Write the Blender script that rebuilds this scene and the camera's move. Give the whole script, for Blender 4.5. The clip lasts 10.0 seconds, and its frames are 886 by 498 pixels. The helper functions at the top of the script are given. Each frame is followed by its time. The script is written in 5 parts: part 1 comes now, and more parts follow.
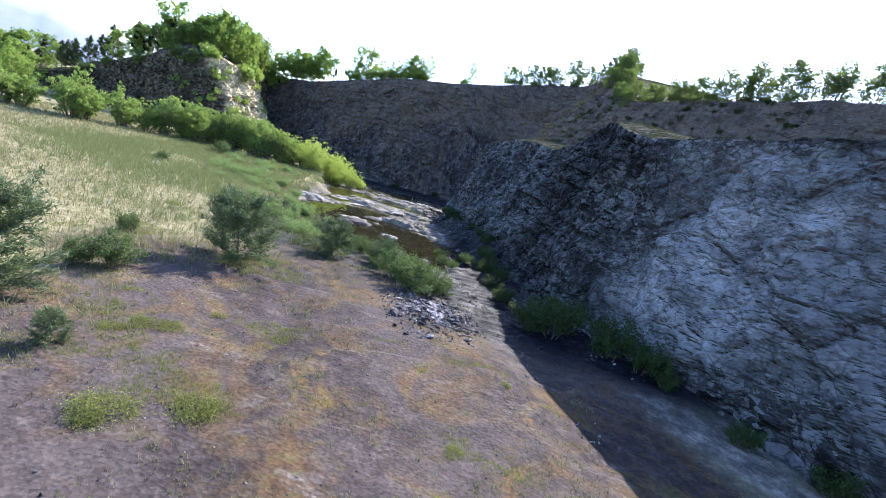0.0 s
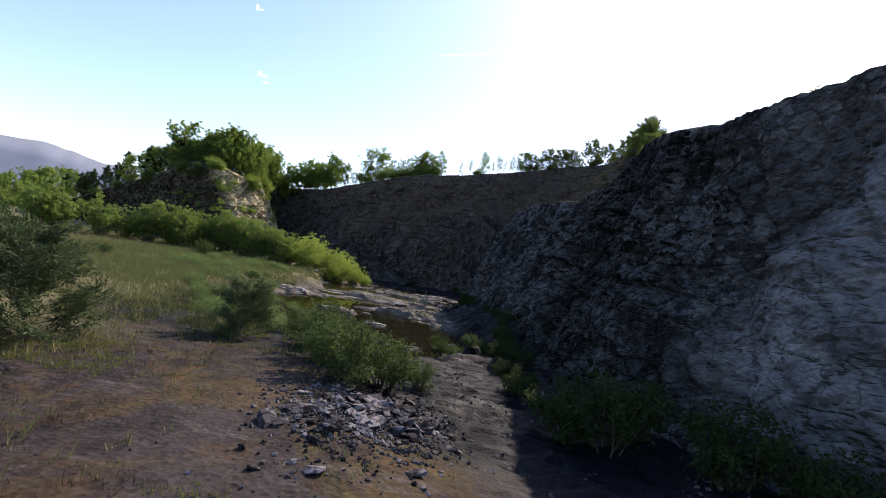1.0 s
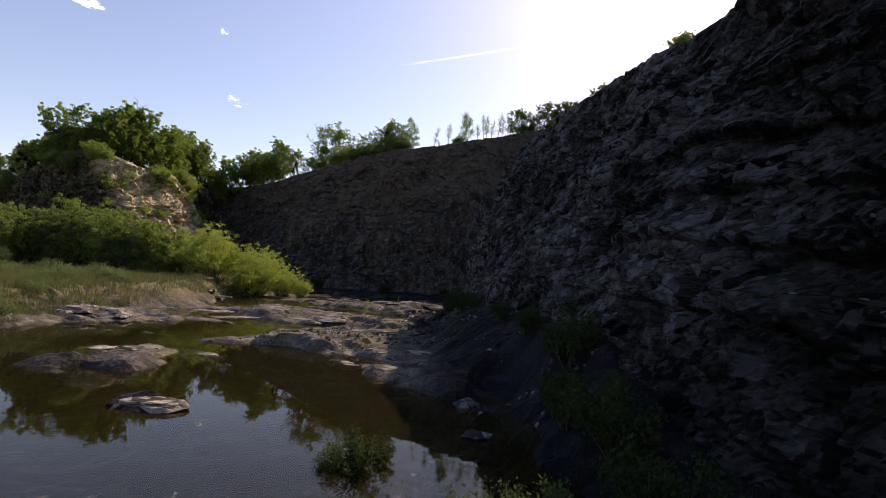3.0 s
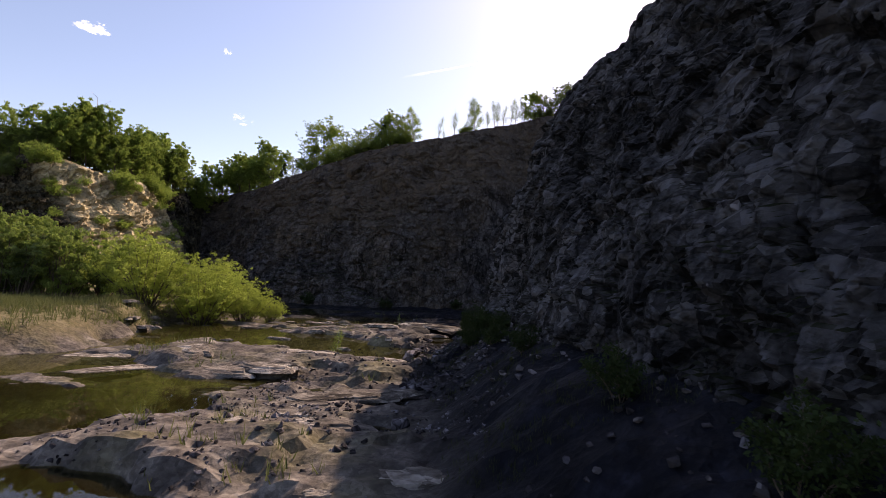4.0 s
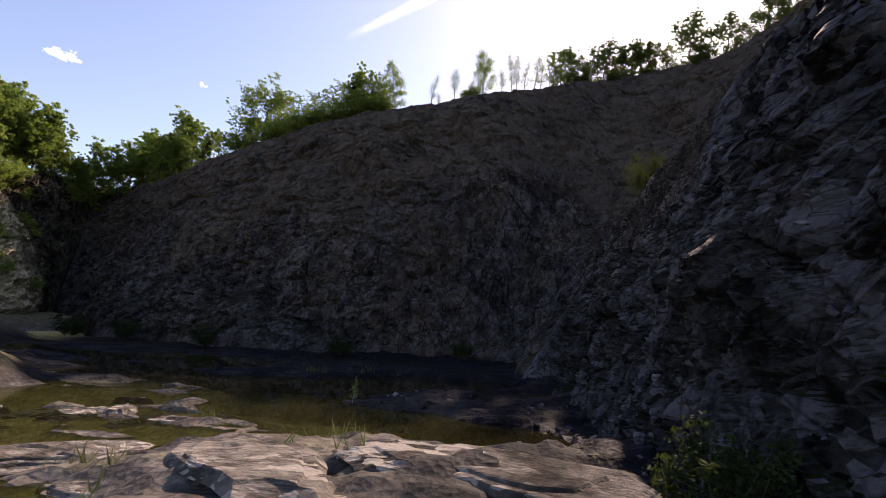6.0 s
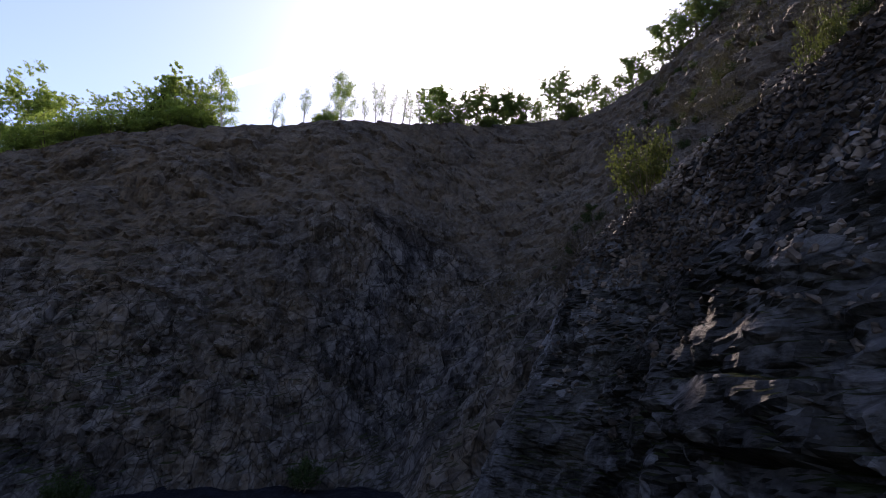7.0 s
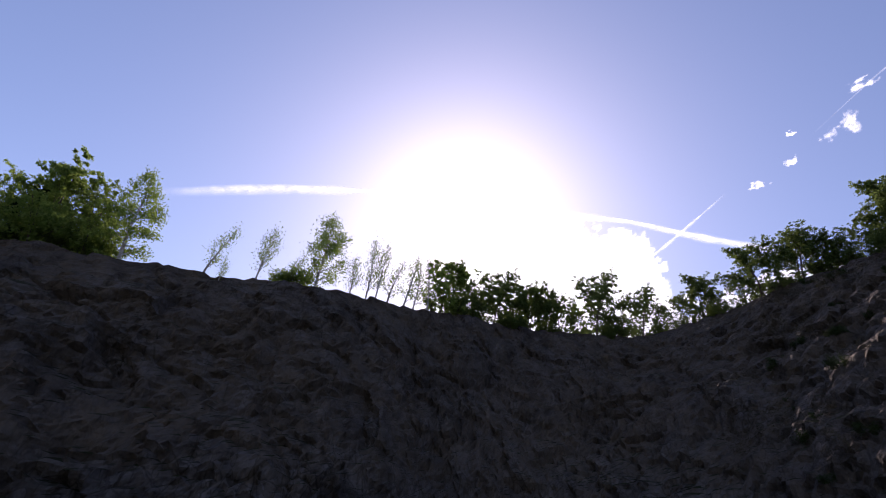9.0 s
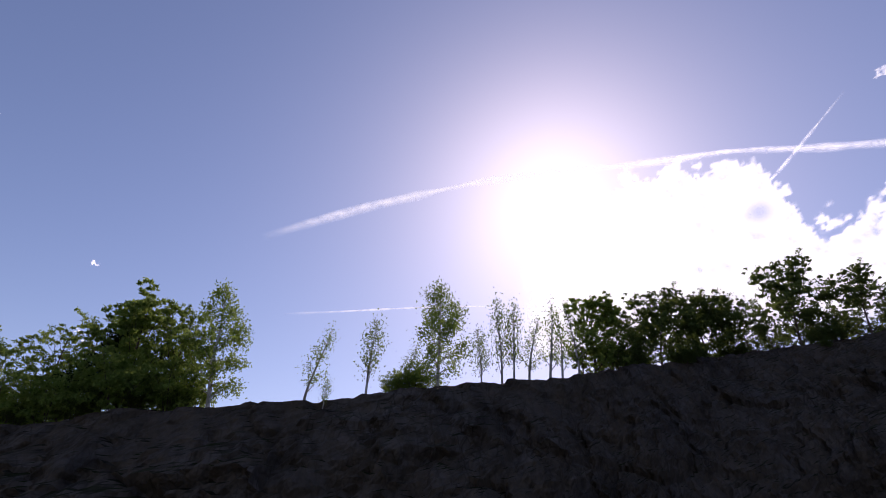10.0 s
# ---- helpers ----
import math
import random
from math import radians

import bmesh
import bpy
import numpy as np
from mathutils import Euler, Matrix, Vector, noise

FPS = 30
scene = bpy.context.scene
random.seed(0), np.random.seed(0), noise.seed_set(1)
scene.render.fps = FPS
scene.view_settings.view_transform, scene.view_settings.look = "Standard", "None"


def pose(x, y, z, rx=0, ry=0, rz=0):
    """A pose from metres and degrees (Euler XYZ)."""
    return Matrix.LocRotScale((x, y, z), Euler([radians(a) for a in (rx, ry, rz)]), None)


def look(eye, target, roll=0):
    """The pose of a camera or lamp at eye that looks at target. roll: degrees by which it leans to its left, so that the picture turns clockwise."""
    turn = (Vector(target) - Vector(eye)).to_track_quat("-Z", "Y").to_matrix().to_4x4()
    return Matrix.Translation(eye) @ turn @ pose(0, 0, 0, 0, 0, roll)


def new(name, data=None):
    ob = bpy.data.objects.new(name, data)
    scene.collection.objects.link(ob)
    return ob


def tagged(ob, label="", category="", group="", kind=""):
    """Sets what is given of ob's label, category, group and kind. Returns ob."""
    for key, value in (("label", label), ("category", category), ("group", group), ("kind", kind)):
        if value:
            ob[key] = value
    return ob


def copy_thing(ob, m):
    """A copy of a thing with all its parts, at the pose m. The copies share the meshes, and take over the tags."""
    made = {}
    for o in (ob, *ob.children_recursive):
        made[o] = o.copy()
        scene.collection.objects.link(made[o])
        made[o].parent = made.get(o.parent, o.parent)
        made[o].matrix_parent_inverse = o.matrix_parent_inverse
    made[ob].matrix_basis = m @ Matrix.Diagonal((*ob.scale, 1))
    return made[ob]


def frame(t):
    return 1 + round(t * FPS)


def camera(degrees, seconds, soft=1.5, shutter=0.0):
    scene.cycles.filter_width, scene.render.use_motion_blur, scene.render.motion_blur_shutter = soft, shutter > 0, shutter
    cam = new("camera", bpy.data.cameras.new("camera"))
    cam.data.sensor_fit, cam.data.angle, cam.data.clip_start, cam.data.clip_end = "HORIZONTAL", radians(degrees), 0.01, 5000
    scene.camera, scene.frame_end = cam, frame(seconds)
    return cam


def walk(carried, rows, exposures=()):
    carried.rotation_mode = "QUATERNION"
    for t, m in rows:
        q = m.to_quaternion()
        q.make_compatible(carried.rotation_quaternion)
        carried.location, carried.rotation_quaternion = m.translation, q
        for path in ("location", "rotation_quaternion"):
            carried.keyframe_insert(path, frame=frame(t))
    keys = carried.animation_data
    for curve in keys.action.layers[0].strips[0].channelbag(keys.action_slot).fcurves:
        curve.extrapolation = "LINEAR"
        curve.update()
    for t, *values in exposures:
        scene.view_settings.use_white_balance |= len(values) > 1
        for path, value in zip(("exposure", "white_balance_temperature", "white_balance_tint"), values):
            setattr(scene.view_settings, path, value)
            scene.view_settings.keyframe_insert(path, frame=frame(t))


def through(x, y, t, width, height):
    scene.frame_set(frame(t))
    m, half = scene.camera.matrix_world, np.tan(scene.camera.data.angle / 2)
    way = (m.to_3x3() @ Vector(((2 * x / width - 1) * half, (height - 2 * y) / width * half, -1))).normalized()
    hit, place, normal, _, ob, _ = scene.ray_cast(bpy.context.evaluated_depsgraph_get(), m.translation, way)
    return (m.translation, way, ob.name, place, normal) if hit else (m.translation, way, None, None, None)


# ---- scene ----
from mathutils.bvhtree import BVHTree

cam = camera(85.2, 10.0, soft=0.9, shutter=0.04)
PATH = [
    (0, (0.00, 0.00, 11.26), (-0.21, 9.85, 9.54), 15.27),
    (0.5, (2.57, 6.69, 8.71), (1.41, 16.59, 8.02), 13.57),
    (1, (3.64, 14.57, 7.05), (2.24, 24.47, 7.40), 10.05),
    (1.5, (3.77, 23.01, 6.34), (2.61, 32.94, 6.65), 7.47),
    (2, (3.35, 31.51, 5.84), (2.06, 41.43, 6.02), 9.30),
    (2.5, (2.50, 40.28, 5.06), (1.19, 50.19, 5.48), 6.87),
    (3, (1.54, 48.69, 4.63), (0.32, 58.60, 5.16), 4.38),
    (3.2, (1.00, 51.97, 4.34), (-0.19, 61.88, 4.90), 4.19),
    (4.3, (-1.31, 68.63, 4.74), (-2.78, 78.49, 5.59), 1.96),
    (4.5, (-1.92, 71.73, 4.74), (-3.44, 81.57, 5.69), 2.23),
    (5, (-3.33, 79.69, 5.06), (-4.92, 89.50, 6.17), 2.08),
    (5.2, (-3.82, 82.77, 5.12), (-5.43, 92.56, 6.31), 1.70),
    (6.3, (-8.70, 104.18, 2.96), (-8.93, 113.98, 4.94), 2.79),
    (6.5, (-8.65, 107.57, 3.48), (-8.30, 117.28, 5.82), 1.31),
    (7, (-8.97, 114.22, 4.94), (-6.78, 123.45, 8.09), -0.13),
    (7.5, (-10.73, 118.82, 5.91), (-6.14, 126.67, 10.08), 1.21),
    (8, (-10.41, 122.97, 8.48), (-4.78, 129.39, 13.67), 6.06),
    (8.5, (-10.83, 128.35, 13.94), (-6.47, 135.28, 19.69), 10.57),
    (9, (-10.77, 131.95, 19.50), (-8.24, 139.60, 25.43), 9.39),
    (9.5, (-11.82, 135.51, 24.81), (-10.46, 143.66, 30.44), 4.66),
    (10, (-12.22, 137.31, 28.76), (-11.47, 145.60, 34.31), 3.97),
]
EXPOSURES = [(0, 2.25, 5500, 15), (0.5, 1.65, 5800, 15), (1, 0.8, 6300, 17), (1.5, 0.32, 7000, 18), (2, 0.27, 7200, 20), (3, 0.37, 7300, 26), (4.5, 0.68, 7500, 29), (5.2, 0.7, 7600, 30),
             (6.5, 0.8, 6750, 28), (7.5, 1.2, 6400, 29), (8, 0.9, 6200, 29), (8.5, 0.48, 6200, 31), (9, 0.15, 6250, 33), (10, -0.36, 6300, 34)]
walk(cam, [(t, look(eye, target, roll)) for t, eye, target, roll in PATH], EXPOSURES)

# ---- light ----
SUN_AZ, SUN_EL = radians(21.5), radians(39.8)          # clockwise from +y, above the horizon
SUN_DIR = Vector((math.sin(SUN_AZ) * math.cos(SUN_EL), math.cos(SUN_AZ) * math.cos(SUN_EL), math.sin(SUN_EL)))
world = bpy.data.worlds.new("sky")
scene.world = world
world.use_nodes = True
wn = world.node_tree.nodes
sky = wn.new("ShaderNodeTexSky")
sky.sky_type, sky.sun_disc = "NISHITA", False
sky.sun_elevation, sky.sun_rotation = SUN_EL, SUN_AZ
sky.air_density, sky.dust_density, sky.ozone_density = 1.0, 0.6, 1.0
world.node_tree.links.new(sky.outputs[0], wn["Background"].inputs[0])
wn["Background"].inputs[1].default_value = 0.142
sun = new("sun", bpy.data.lights.new("sun", "SUN"))
sun.data.energy, sun.data.angle, sun.data.color = 5.0, radians(0.53), (1.0, 0.86, 0.68)
sun.matrix_world = look(SUN_DIR * 300, (0, 0, 0))


# ---- noise and mesh helpers ----
def fract_hash(i, j, k, seed):
    h = (i * 374761393 + j * 668265263 + k * 1274126177 + seed * 974711) & 0x7FFFFFFF
    h = ((h ^ (h >> 13)) * 1103515245 + 12345) & 0x7FFFFFFF
    h = ((h ^ (h >> 15)) * 747796405) & 0x7FFFFFFF
    return (h >> 7 & 0xFFFF) / 65535.0


def vnoise(x, y, z, seed=0):
    """Smooth lattice noise, -1 to 1."""
    x, y, z = np.broadcast_arrays(np.asarray(x, float), np.asarray(y, float), np.asarray(z, float))
    i, j, k = (np.floor(c).astype(np.int64) for c in (x, y, z))
    u, v, w = x - i, y - j, z - k
    u, v, w = (c * c * (3 - 2 * c) for c in (u, v, w))
    out = 0
    for a in (0, 1):
        for b in (0, 1):
            for c in (0, 1):
                out = out + fract_hash(i + a, j + b, k + c, seed) * (u if a else 1 - u) * (v if b else 1 - v) * (w if c else 1 - w)
    return out * 2 - 1


def fbm(x, y, z, octaves=4, seed=0, rough=0.5):
    total, amp = 0, 1.0
    for n in range(octaves):
        total = total + amp * vnoise(x * 2**n, y * 2**n, z * 2**n, seed + 17 * n)
        amp *= rough
    return total


def cells(x, y, z, seed=0):
    """Blocks of broken rock: a random number for the nearest block, how near its joint is (0 at the joint), and the tilt of its face."""
    i, j, k = (np.floor(c).astype(np.int64) for c in (x, y, z))
    best = np.full(np.shape(x), 9.0)
    second = best.copy()
    value, tilt = np.zeros(np.shape(x)), np.zeros(np.shape(x))
    for a in (-1, 0, 1):
        for b in (-1, 0, 1):
            for c in (-1, 0, 1):
                p, q, r = i + a, j + b, k + c
                dx, dy, dz = p + fract_hash(p, q, r, seed + 1) - x, q + fract_hash(p, q, r, seed + 2) - y, r + fract_hash(p, q, r, seed + 3) - z
                d = dx**2 + dy**2 + dz**2
                near = d < best
                second = np.where(near, best, np.minimum(second, d))
                one, two = fract_hash(p, q, r, seed + 4), fract_hash(p, q, r, seed + 5)
                value = np.where(near, one, value)
                tilt = np.where(near, dx * (2 * two - 1) + dy * (2 * ((one * 7.3) % 1) - 1) + dz * (2.6 * ((two * 9.1) % 1) - 1.1), tilt)
                best = np.where(near, d, best)
    return value * 2 - 1, np.sqrt(second) - np.sqrt(best), tilt


def smooth(a):
    a = np.clip(a, 0, 1)
    return a * a * (3 - 2 * a)


def grid_mesh(name, points, material, flip=False):
    """A sheet from an array [n, m, 3]."""
    n, m = points.shape[:2]
    a = (np.arange(n - 1)[:, None] * m + np.arange(m - 1)[None]).ravel()
    quads = np.stack([a, a + m, a + m + 1, a + 1], 1)
    if flip:
        quads = quads[:, ::-1]
    mesh = bpy.data.meshes.new(name)
    mesh.vertices.add(n * m)
    mesh.vertices.foreach_set("co", points.reshape(-1).astype(np.float32))
    mesh.loops.add(len(quads) * 4)
    mesh.loops.foreach_set("vertex_index", quads.ravel().astype(np.int32))
    mesh.polygons.add(len(quads))
    mesh.polygons.foreach_set("loop_start", np.arange(len(quads), dtype=np.int32) * 4)
    mesh.update(calc_edges=True)
    mesh.shade_flat()
    mesh.materials.append(material)
    return new(name, mesh)


def soup_mesh(name, corners, material):
    """Loose polygons from an array [count, 3 or 4, 3]."""
    count, sides = corners.shape[:2]
    mesh = bpy.data.meshes.new(name)
    mesh.vertices.add(count * sides)
    mesh.vertices.foreach_set("co", corners.reshape(-1).astype(np.float32))
    mesh.loops.add(count * sides)
    mesh.loops.foreach_set("vertex_index", np.arange(count * sides, dtype=np.int32))
    mesh.polygons.add(count)
    mesh.polygons.foreach_set("loop_start", np.arange(count, dtype=np.int32) * sides)
    mesh.update(calc_edges=True)
    mesh.shade_flat()
    mesh.materials.append(material)
    return mesh


def part(name, mesh, parent, label=""):
    ob = new(name, mesh)
    ob.parent = parent
    return tagged(ob, label)


# ---- materials ----
class Nodes:
    """A short way to write node materials."""

    def __init__(self, name):
        self.mat = bpy.data.materials.new(name)
        self.mat.use_nodes = True
        self.tree = self.mat.node_tree
        self.bsdf = self.tree.nodes["Principled BSDF"]
        self.coord = self.tree.nodes.new("ShaderNodeNewGeometry").outputs["Position"]

    def link(self, a, b):
        self.tree.links.new(a, b)
        return self

    def scaled(self, sx, sy, sz):
        n = self.tree.nodes.new("ShaderNodeMapping")
        n.inputs["Scale"].default_value = (sx, sy, sz)
        self.link(self.coord, n.inputs[0])
        return n.outputs[0]

    def noise(self, scale, detail=4, rough=0.55, vec=None, distortion=0.0):
        n = self.tree.nodes.new("ShaderNodeTexNoise")
        n.inputs["Scale"].default_value, n.inputs["Detail"].default_value = scale, detail
        n.inputs["Roughness"].default_value, n.inputs["Distortion"].default_value = rough, distortion
        self.link(vec or self.coord, n.inputs["Vector"])
        return n.outputs["Fac"]

    def voronoi(self, scale, vec=None, out="Color", feature="F1"):
        n = self.tree.nodes.new("ShaderNodeTexVoronoi")
        n.feature = feature
        n.inputs["Scale"].default_value = scale
        self.link(vec or self.coord, n.inputs["Vector"])
        return n.outputs[out]

    def noise_color(self, scale, vec=None):
        n = self.tree.nodes.new("ShaderNodeTexNoise")
        n.inputs["Scale"].default_value = scale
        self.link(vec or self.coord, n.inputs["Vector"])
        return n.outputs["Color"]

    def chips(self, scale, vec=None):
        """Flat-sided facets, like split stone."""
        n = self.tree.nodes.new("ShaderNodeTexVoronoi")
        n.distance = "CHEBYCHEV"
        n.inputs["Scale"].default_value = scale
        self.link(vec or self.coord, n.inputs["Vector"])
        return n.outputs["Distance"]

    def ramp(self, fac, *stops):
        n = self.tree.nodes.new("ShaderNodeValToRGB")
        e = n.color_ramp.elements
        while len(e) < len(stops):
            e.new(0.5)
        for el, (pos, col) in zip(e, stops):
            el.position = pos
            el.color = (*col, 1) if isinstance(col, tuple) else (col, col, col, 1)
        self.link(fac, n.inputs[0])
        return n.outputs[0]

    def mix(self, fac, a, b, mode="MIX"):
        n = self.tree.nodes.new("ShaderNodeMix")
        n.data_type, n.blend_type = "RGBA", mode
        for value, socket in ((fac, n.inputs[0]), (a, n.inputs[6]), (b, n.inputs[7])):
            if isinstance(value, (int, float)):
                socket.default_value = value
            elif isinstance(value, tuple):
                socket.default_value = (*value, 1)
            else:
                self.link(value, socket)
        return n.outputs[2]

    def math(self, op, a, b=0.0):
        n = self.tree.nodes.new("ShaderNodeMath")
        n.operation = op
        for value, socket in ((a, n.inputs[0]), (b, n.inputs[1])):
            if isinstance(value, (int, float)):
                socket.default_value = value
            else:
                self.link(value, socket)
        return n.outputs[0]

    def attribute(self, name):
        n = self.tree.nodes.new("ShaderNodeAttribute")
        n.attribute_name = name
        return n.outputs["Fac"]

    def bump(self, height, strength=0.5, distance=0.1):
        n = self.tree.nodes.new("ShaderNodeBump")
        n.inputs["Strength"].default_value, n.inputs["Distance"].default_value = strength, distance
        self.link(height, n.inputs["Height"])
        self.link(n.outputs[0], self.bsdf.inputs["Normal"])
        return self

    def done(self, color, rough=0.8, spec=0.3):
        for value, key in ((color, "Base Color"), (rough, "Roughness"), (spec, "Specular IOR Level")):
            socket = self.bsdf.inputs[key]
            if isinstance(value, (int, float)):
                socket.default_value = value
            elif isinstance(value, tuple):
                socket.default_value = (*value, 1)
            else:
                self.link(value, socket)
        return self.mat


def rock_material(name, dark, mid, pale, tint, tint_amount=0.35, layer=(1, 1, 1), fresh=0.5, soil_amount=0.9, relief=0.4, boost=1.0, speck=1.0, up_pale=0.0, crack=0.8):
    n = Nodes(name)
    vec = n.scaled(*layer)
    big = n.noise(0.09, 5, 0.6)
    base = n.ramp(n.noise(0.85, 12, 0.74, vec), (0.36, dark), (0.5, mid), (0.66, pale))
    base = n.mix(0.4, base, n.ramp(n.voronoi(0.8, vec), (0.0, dark), (0.7, mid), (1.0, pale)))
    base = n.mix(n.math("MULTIPLY", n.ramp(big, (0.42, 0.0), (0.62, 1.0)), tint_amount), base, tint)
    blotch = n.ramp(n.noise(0.3, 9, 0.72, vec, 0.5), (0.49, 0.0), (0.6, 0.4 * speck))
    base = n.mix(blotch, base, n.ramp(n.noise(1.8, 7, 0.7, vec), (0.36, mid), (0.62, tuple(0.75 * k for k in pale))))
    patch = n.math("MULTIPLY", n.ramp(n.noise(0.055, 4, 0.6, distortion=0.8), (0.54, 0.0), (0.66, 1.0)), n.ramp(n.noise(0.7, 7, 0.7, vec), (0.42, 0.0), (0.56, 1.0)))
    base = n.mix(n.math("MULTIPLY", patch, fresh), base, pale)
    streak = n.ramp(n.noise(0.55, 7, 0.68, n.scaled(1, 1, 0.3), 0.6), (0.4, 0.22), (0.56, 1.0))
    base = n.mix(0.85, base, n.mix(1.0, base, streak, "MULTIPLY"))
    plate = n.ramp(n.voronoi(1.1, n.mix(0.1, vec, n.noise_color(0.8, vec), "ADD")), (0.7, 0.0), (0.72, 1.0))
    base = n.mix(n.math("MULTIPLY", n.math("MULTIPLY", plate, n.ramp(n.noise(0.9, 8, 0.7, vec), (0.42, 0.0), (0.56, 1.0))), 0.3 * speck), base, pale)
    bent_vec = n.mix(0.08, vec, n.noise_color(1.6, vec), "ADD")
    chips = n.math("MAXIMUM", n.ramp(n.voronoi(1.3, bent_vec), (0.66, 0.0), (0.68, 1.0)), n.ramp(n.voronoi(3.1, bent_vec), (0.66, 0.0), (0.69, 1.0)))
    base = n.mix(n.math("MULTIPLY", n.math("MULTIPLY", chips, n.ramp(n.noise(0.2, 6, 0.7), (0.45, 0.0), (0.54, 1.0))), 1.0 * speck), base, pale)
    cracks = n.ramp(n.voronoi(0.55, n.mix(0.5, vec, n.noise_color(0.7, vec), "ADD"), "Distance", "DISTANCE_TO_EDGE"), (0.0, 0.12), (0.035, 1.0))
    base = n.mix(crack, base, n.mix(1.0, base, cracks, "MULTIPLY"))
    joints = n.ramp(n.voronoi(1.3, vec, "Distance", "DISTANCE_TO_EDGE"), (0.0, 0.25), (0.06, 1.0))
    base = n.mix(0.95 * crack, base, n.mix(1.0, base, joints, "MULTIPLY"))
    # pale rock of the spur's scar, and the knoll's painted sunlight
    scar_sunlit = n.math("MINIMUM", n.math("MULTIPLY", n.attribute("scar_sunlit"), n.ramp(n.noise(0.35, 8, 0.7, vec), (0.34, 0.3), (0.56, 1.0))), 1.0)
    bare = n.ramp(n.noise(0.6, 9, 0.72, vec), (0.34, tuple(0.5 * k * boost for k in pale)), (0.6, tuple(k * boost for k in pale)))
    base = n.mix(scar_sunlit, base, n.mix(0.45, bare, n.mix(1.0, bare, cracks, "MULTIPLY")))
    split = n.tree.nodes.new("ShaderNodeSeparateXYZ")
    n.link(n.tree.nodes.new("ShaderNodeNewGeometry").outputs["True Normal"], split.inputs[0])
    rust = n.math("MULTIPLY", n.attribute("rust"), n.ramp(n.noise(0.3, 8, 0.7, n.scaled(1, 1, 0.6)), (0.35, 0.25), (0.6, 1.0)))
    base = n.mix(n.math("MULTIPLY", rust, 0.9), base, n.mix(n.noise(1.1, 6, 0.7), tint, mid))
    # dark tone standing in for deep shade on the spur
    base = n.mix(n.math("MULTIPLY", n.attribute("deep_shade"), 0.62), base, dark)
    # facets turned upward are paler, in noisy patches
    up_facing = n.math("MULTIPLY", n.ramp(split.outputs[2], (0.12, 0.0), (0.5, 1.0)), n.ramp(n.noise(0.8, 8, 0.7), (0.36, 0.1), (0.58, 1.0)))
    base = n.mix(n.math("MULTIPLY", up_facing, up_pale), base, tuple(0.8 * k for k in pale))
    soil = n.math("MULTIPLY", n.ramp(split.outputs[2], (0.7, 0.0), (0.9, 1.0)), soil_amount)
    base = n.mix(soil, base, n.ramp(n.noise(1.3, 5), (0.35, (0.02, 0.018, 0.013)), (0.65, (0.024, 0.032, 0.011))))
    warped = n.mix(0.04, vec, n.noise_color(1.1, vec), "ADD")
    chunk = n.math("ADD", n.chips(1.5, warped), n.math("MULTIPLY", n.chips(4.6, warped), 0.6))
    fine = n.math("ADD", n.math("MULTIPLY", n.noise(2.2, 9, 0.72, vec), 0.6), n.math("MULTIPLY", n.noise(9.0, 6, 0.7, vec), 0.45))
    n.bump(n.math("ADD", n.math("MULTIPLY", chunk, 0.9), fine), 1.0, relief)
    mat = n.done(base, 0.8, 0.08)
    n.link(n.ramp(split.outputs[2], (0.65, 0.08), (0.88, 0.0)), n.bsdf.inputs["Specular IOR Level"])
    return mat


def leaf_material(name, a, b, c=None, glow=0.35):
    n = Nodes(name)
    info = n.tree.nodes.new("ShaderNodeNewGeometry").outputs["Random Per Island"]
    col = n.ramp(info, (0.0, a), (0.6, b), (1.0, c or b))
    col = n.mix(0.35, col, n.ramp(n.noise(0.6, 3), (0.35, a), (0.65, b)))
    mat = n.done(col, 0.8, 0.1)
    through = n.tree.nodes.new("ShaderNodeBsdfTranslucent")
    n.link(n.mix(0.5 if glow > 0.44 else 0.25, col, (0.26, 0.36, 0.08), "MIX"), through.inputs[0])
    blend = n.tree.nodes.new("ShaderNodeMixShader")
    blend.inputs[0].default_value = glow
    out = n.tree.nodes["Material Output"]
    n.link(n.bsdf.outputs[0], blend.inputs[1]).link(through.outputs[0], blend.inputs[2]).link(blend.outputs[0], out.inputs[0])
    return mat


def bark_material(name, a, b):
    n = Nodes(name)
    col = n.ramp(n.noise(6, 6, 0.6, n.scaled(1, 1, 0.25)), (0.35, a), (0.65, b))
    n.bump(n.noise(14, 5, 0.6, n.scaled(1, 1, 0.3)), 0.6, 0.05)
    return n.done(col, 0.85, 0.2)


ROCK_SPUR = rock_material("slate_rock", (0.003, 0.003, 0.0036), (0.0175, 0.0178, 0.0212), (0.175, 0.176, 0.192), (0.036, 0.033, 0.018), 0.4, (0.8, 0.8, 1.2), 0.45, boost=2.15, speck=0.75, up_pale=0.35)
ROCK_FAR = rock_material("brown_rock", (0.01, 0.009, 0.0105), (0.04, 0.0375, 0.041), (0.16, 0.15, 0.15), (0.15, 0.112, 0.074), 0.5, (1.0, 1.0, 0.6), relief=0.22, speck=0.4, up_pale=0.1)
# shade is in the knoll's dark tones; boost adds the sun on its east side
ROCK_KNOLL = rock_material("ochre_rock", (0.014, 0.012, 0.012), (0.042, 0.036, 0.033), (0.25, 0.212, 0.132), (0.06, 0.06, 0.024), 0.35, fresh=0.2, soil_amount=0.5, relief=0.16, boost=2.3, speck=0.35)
STONE = rock_material("loose_stone", (0.022, 0.021, 0.025), (0.06, 0.057, 0.066), (0.17, 0.163, 0.178), (0.07, 0.06, 0.058), 0.3, soil_amount=0.0, relief=0.06)
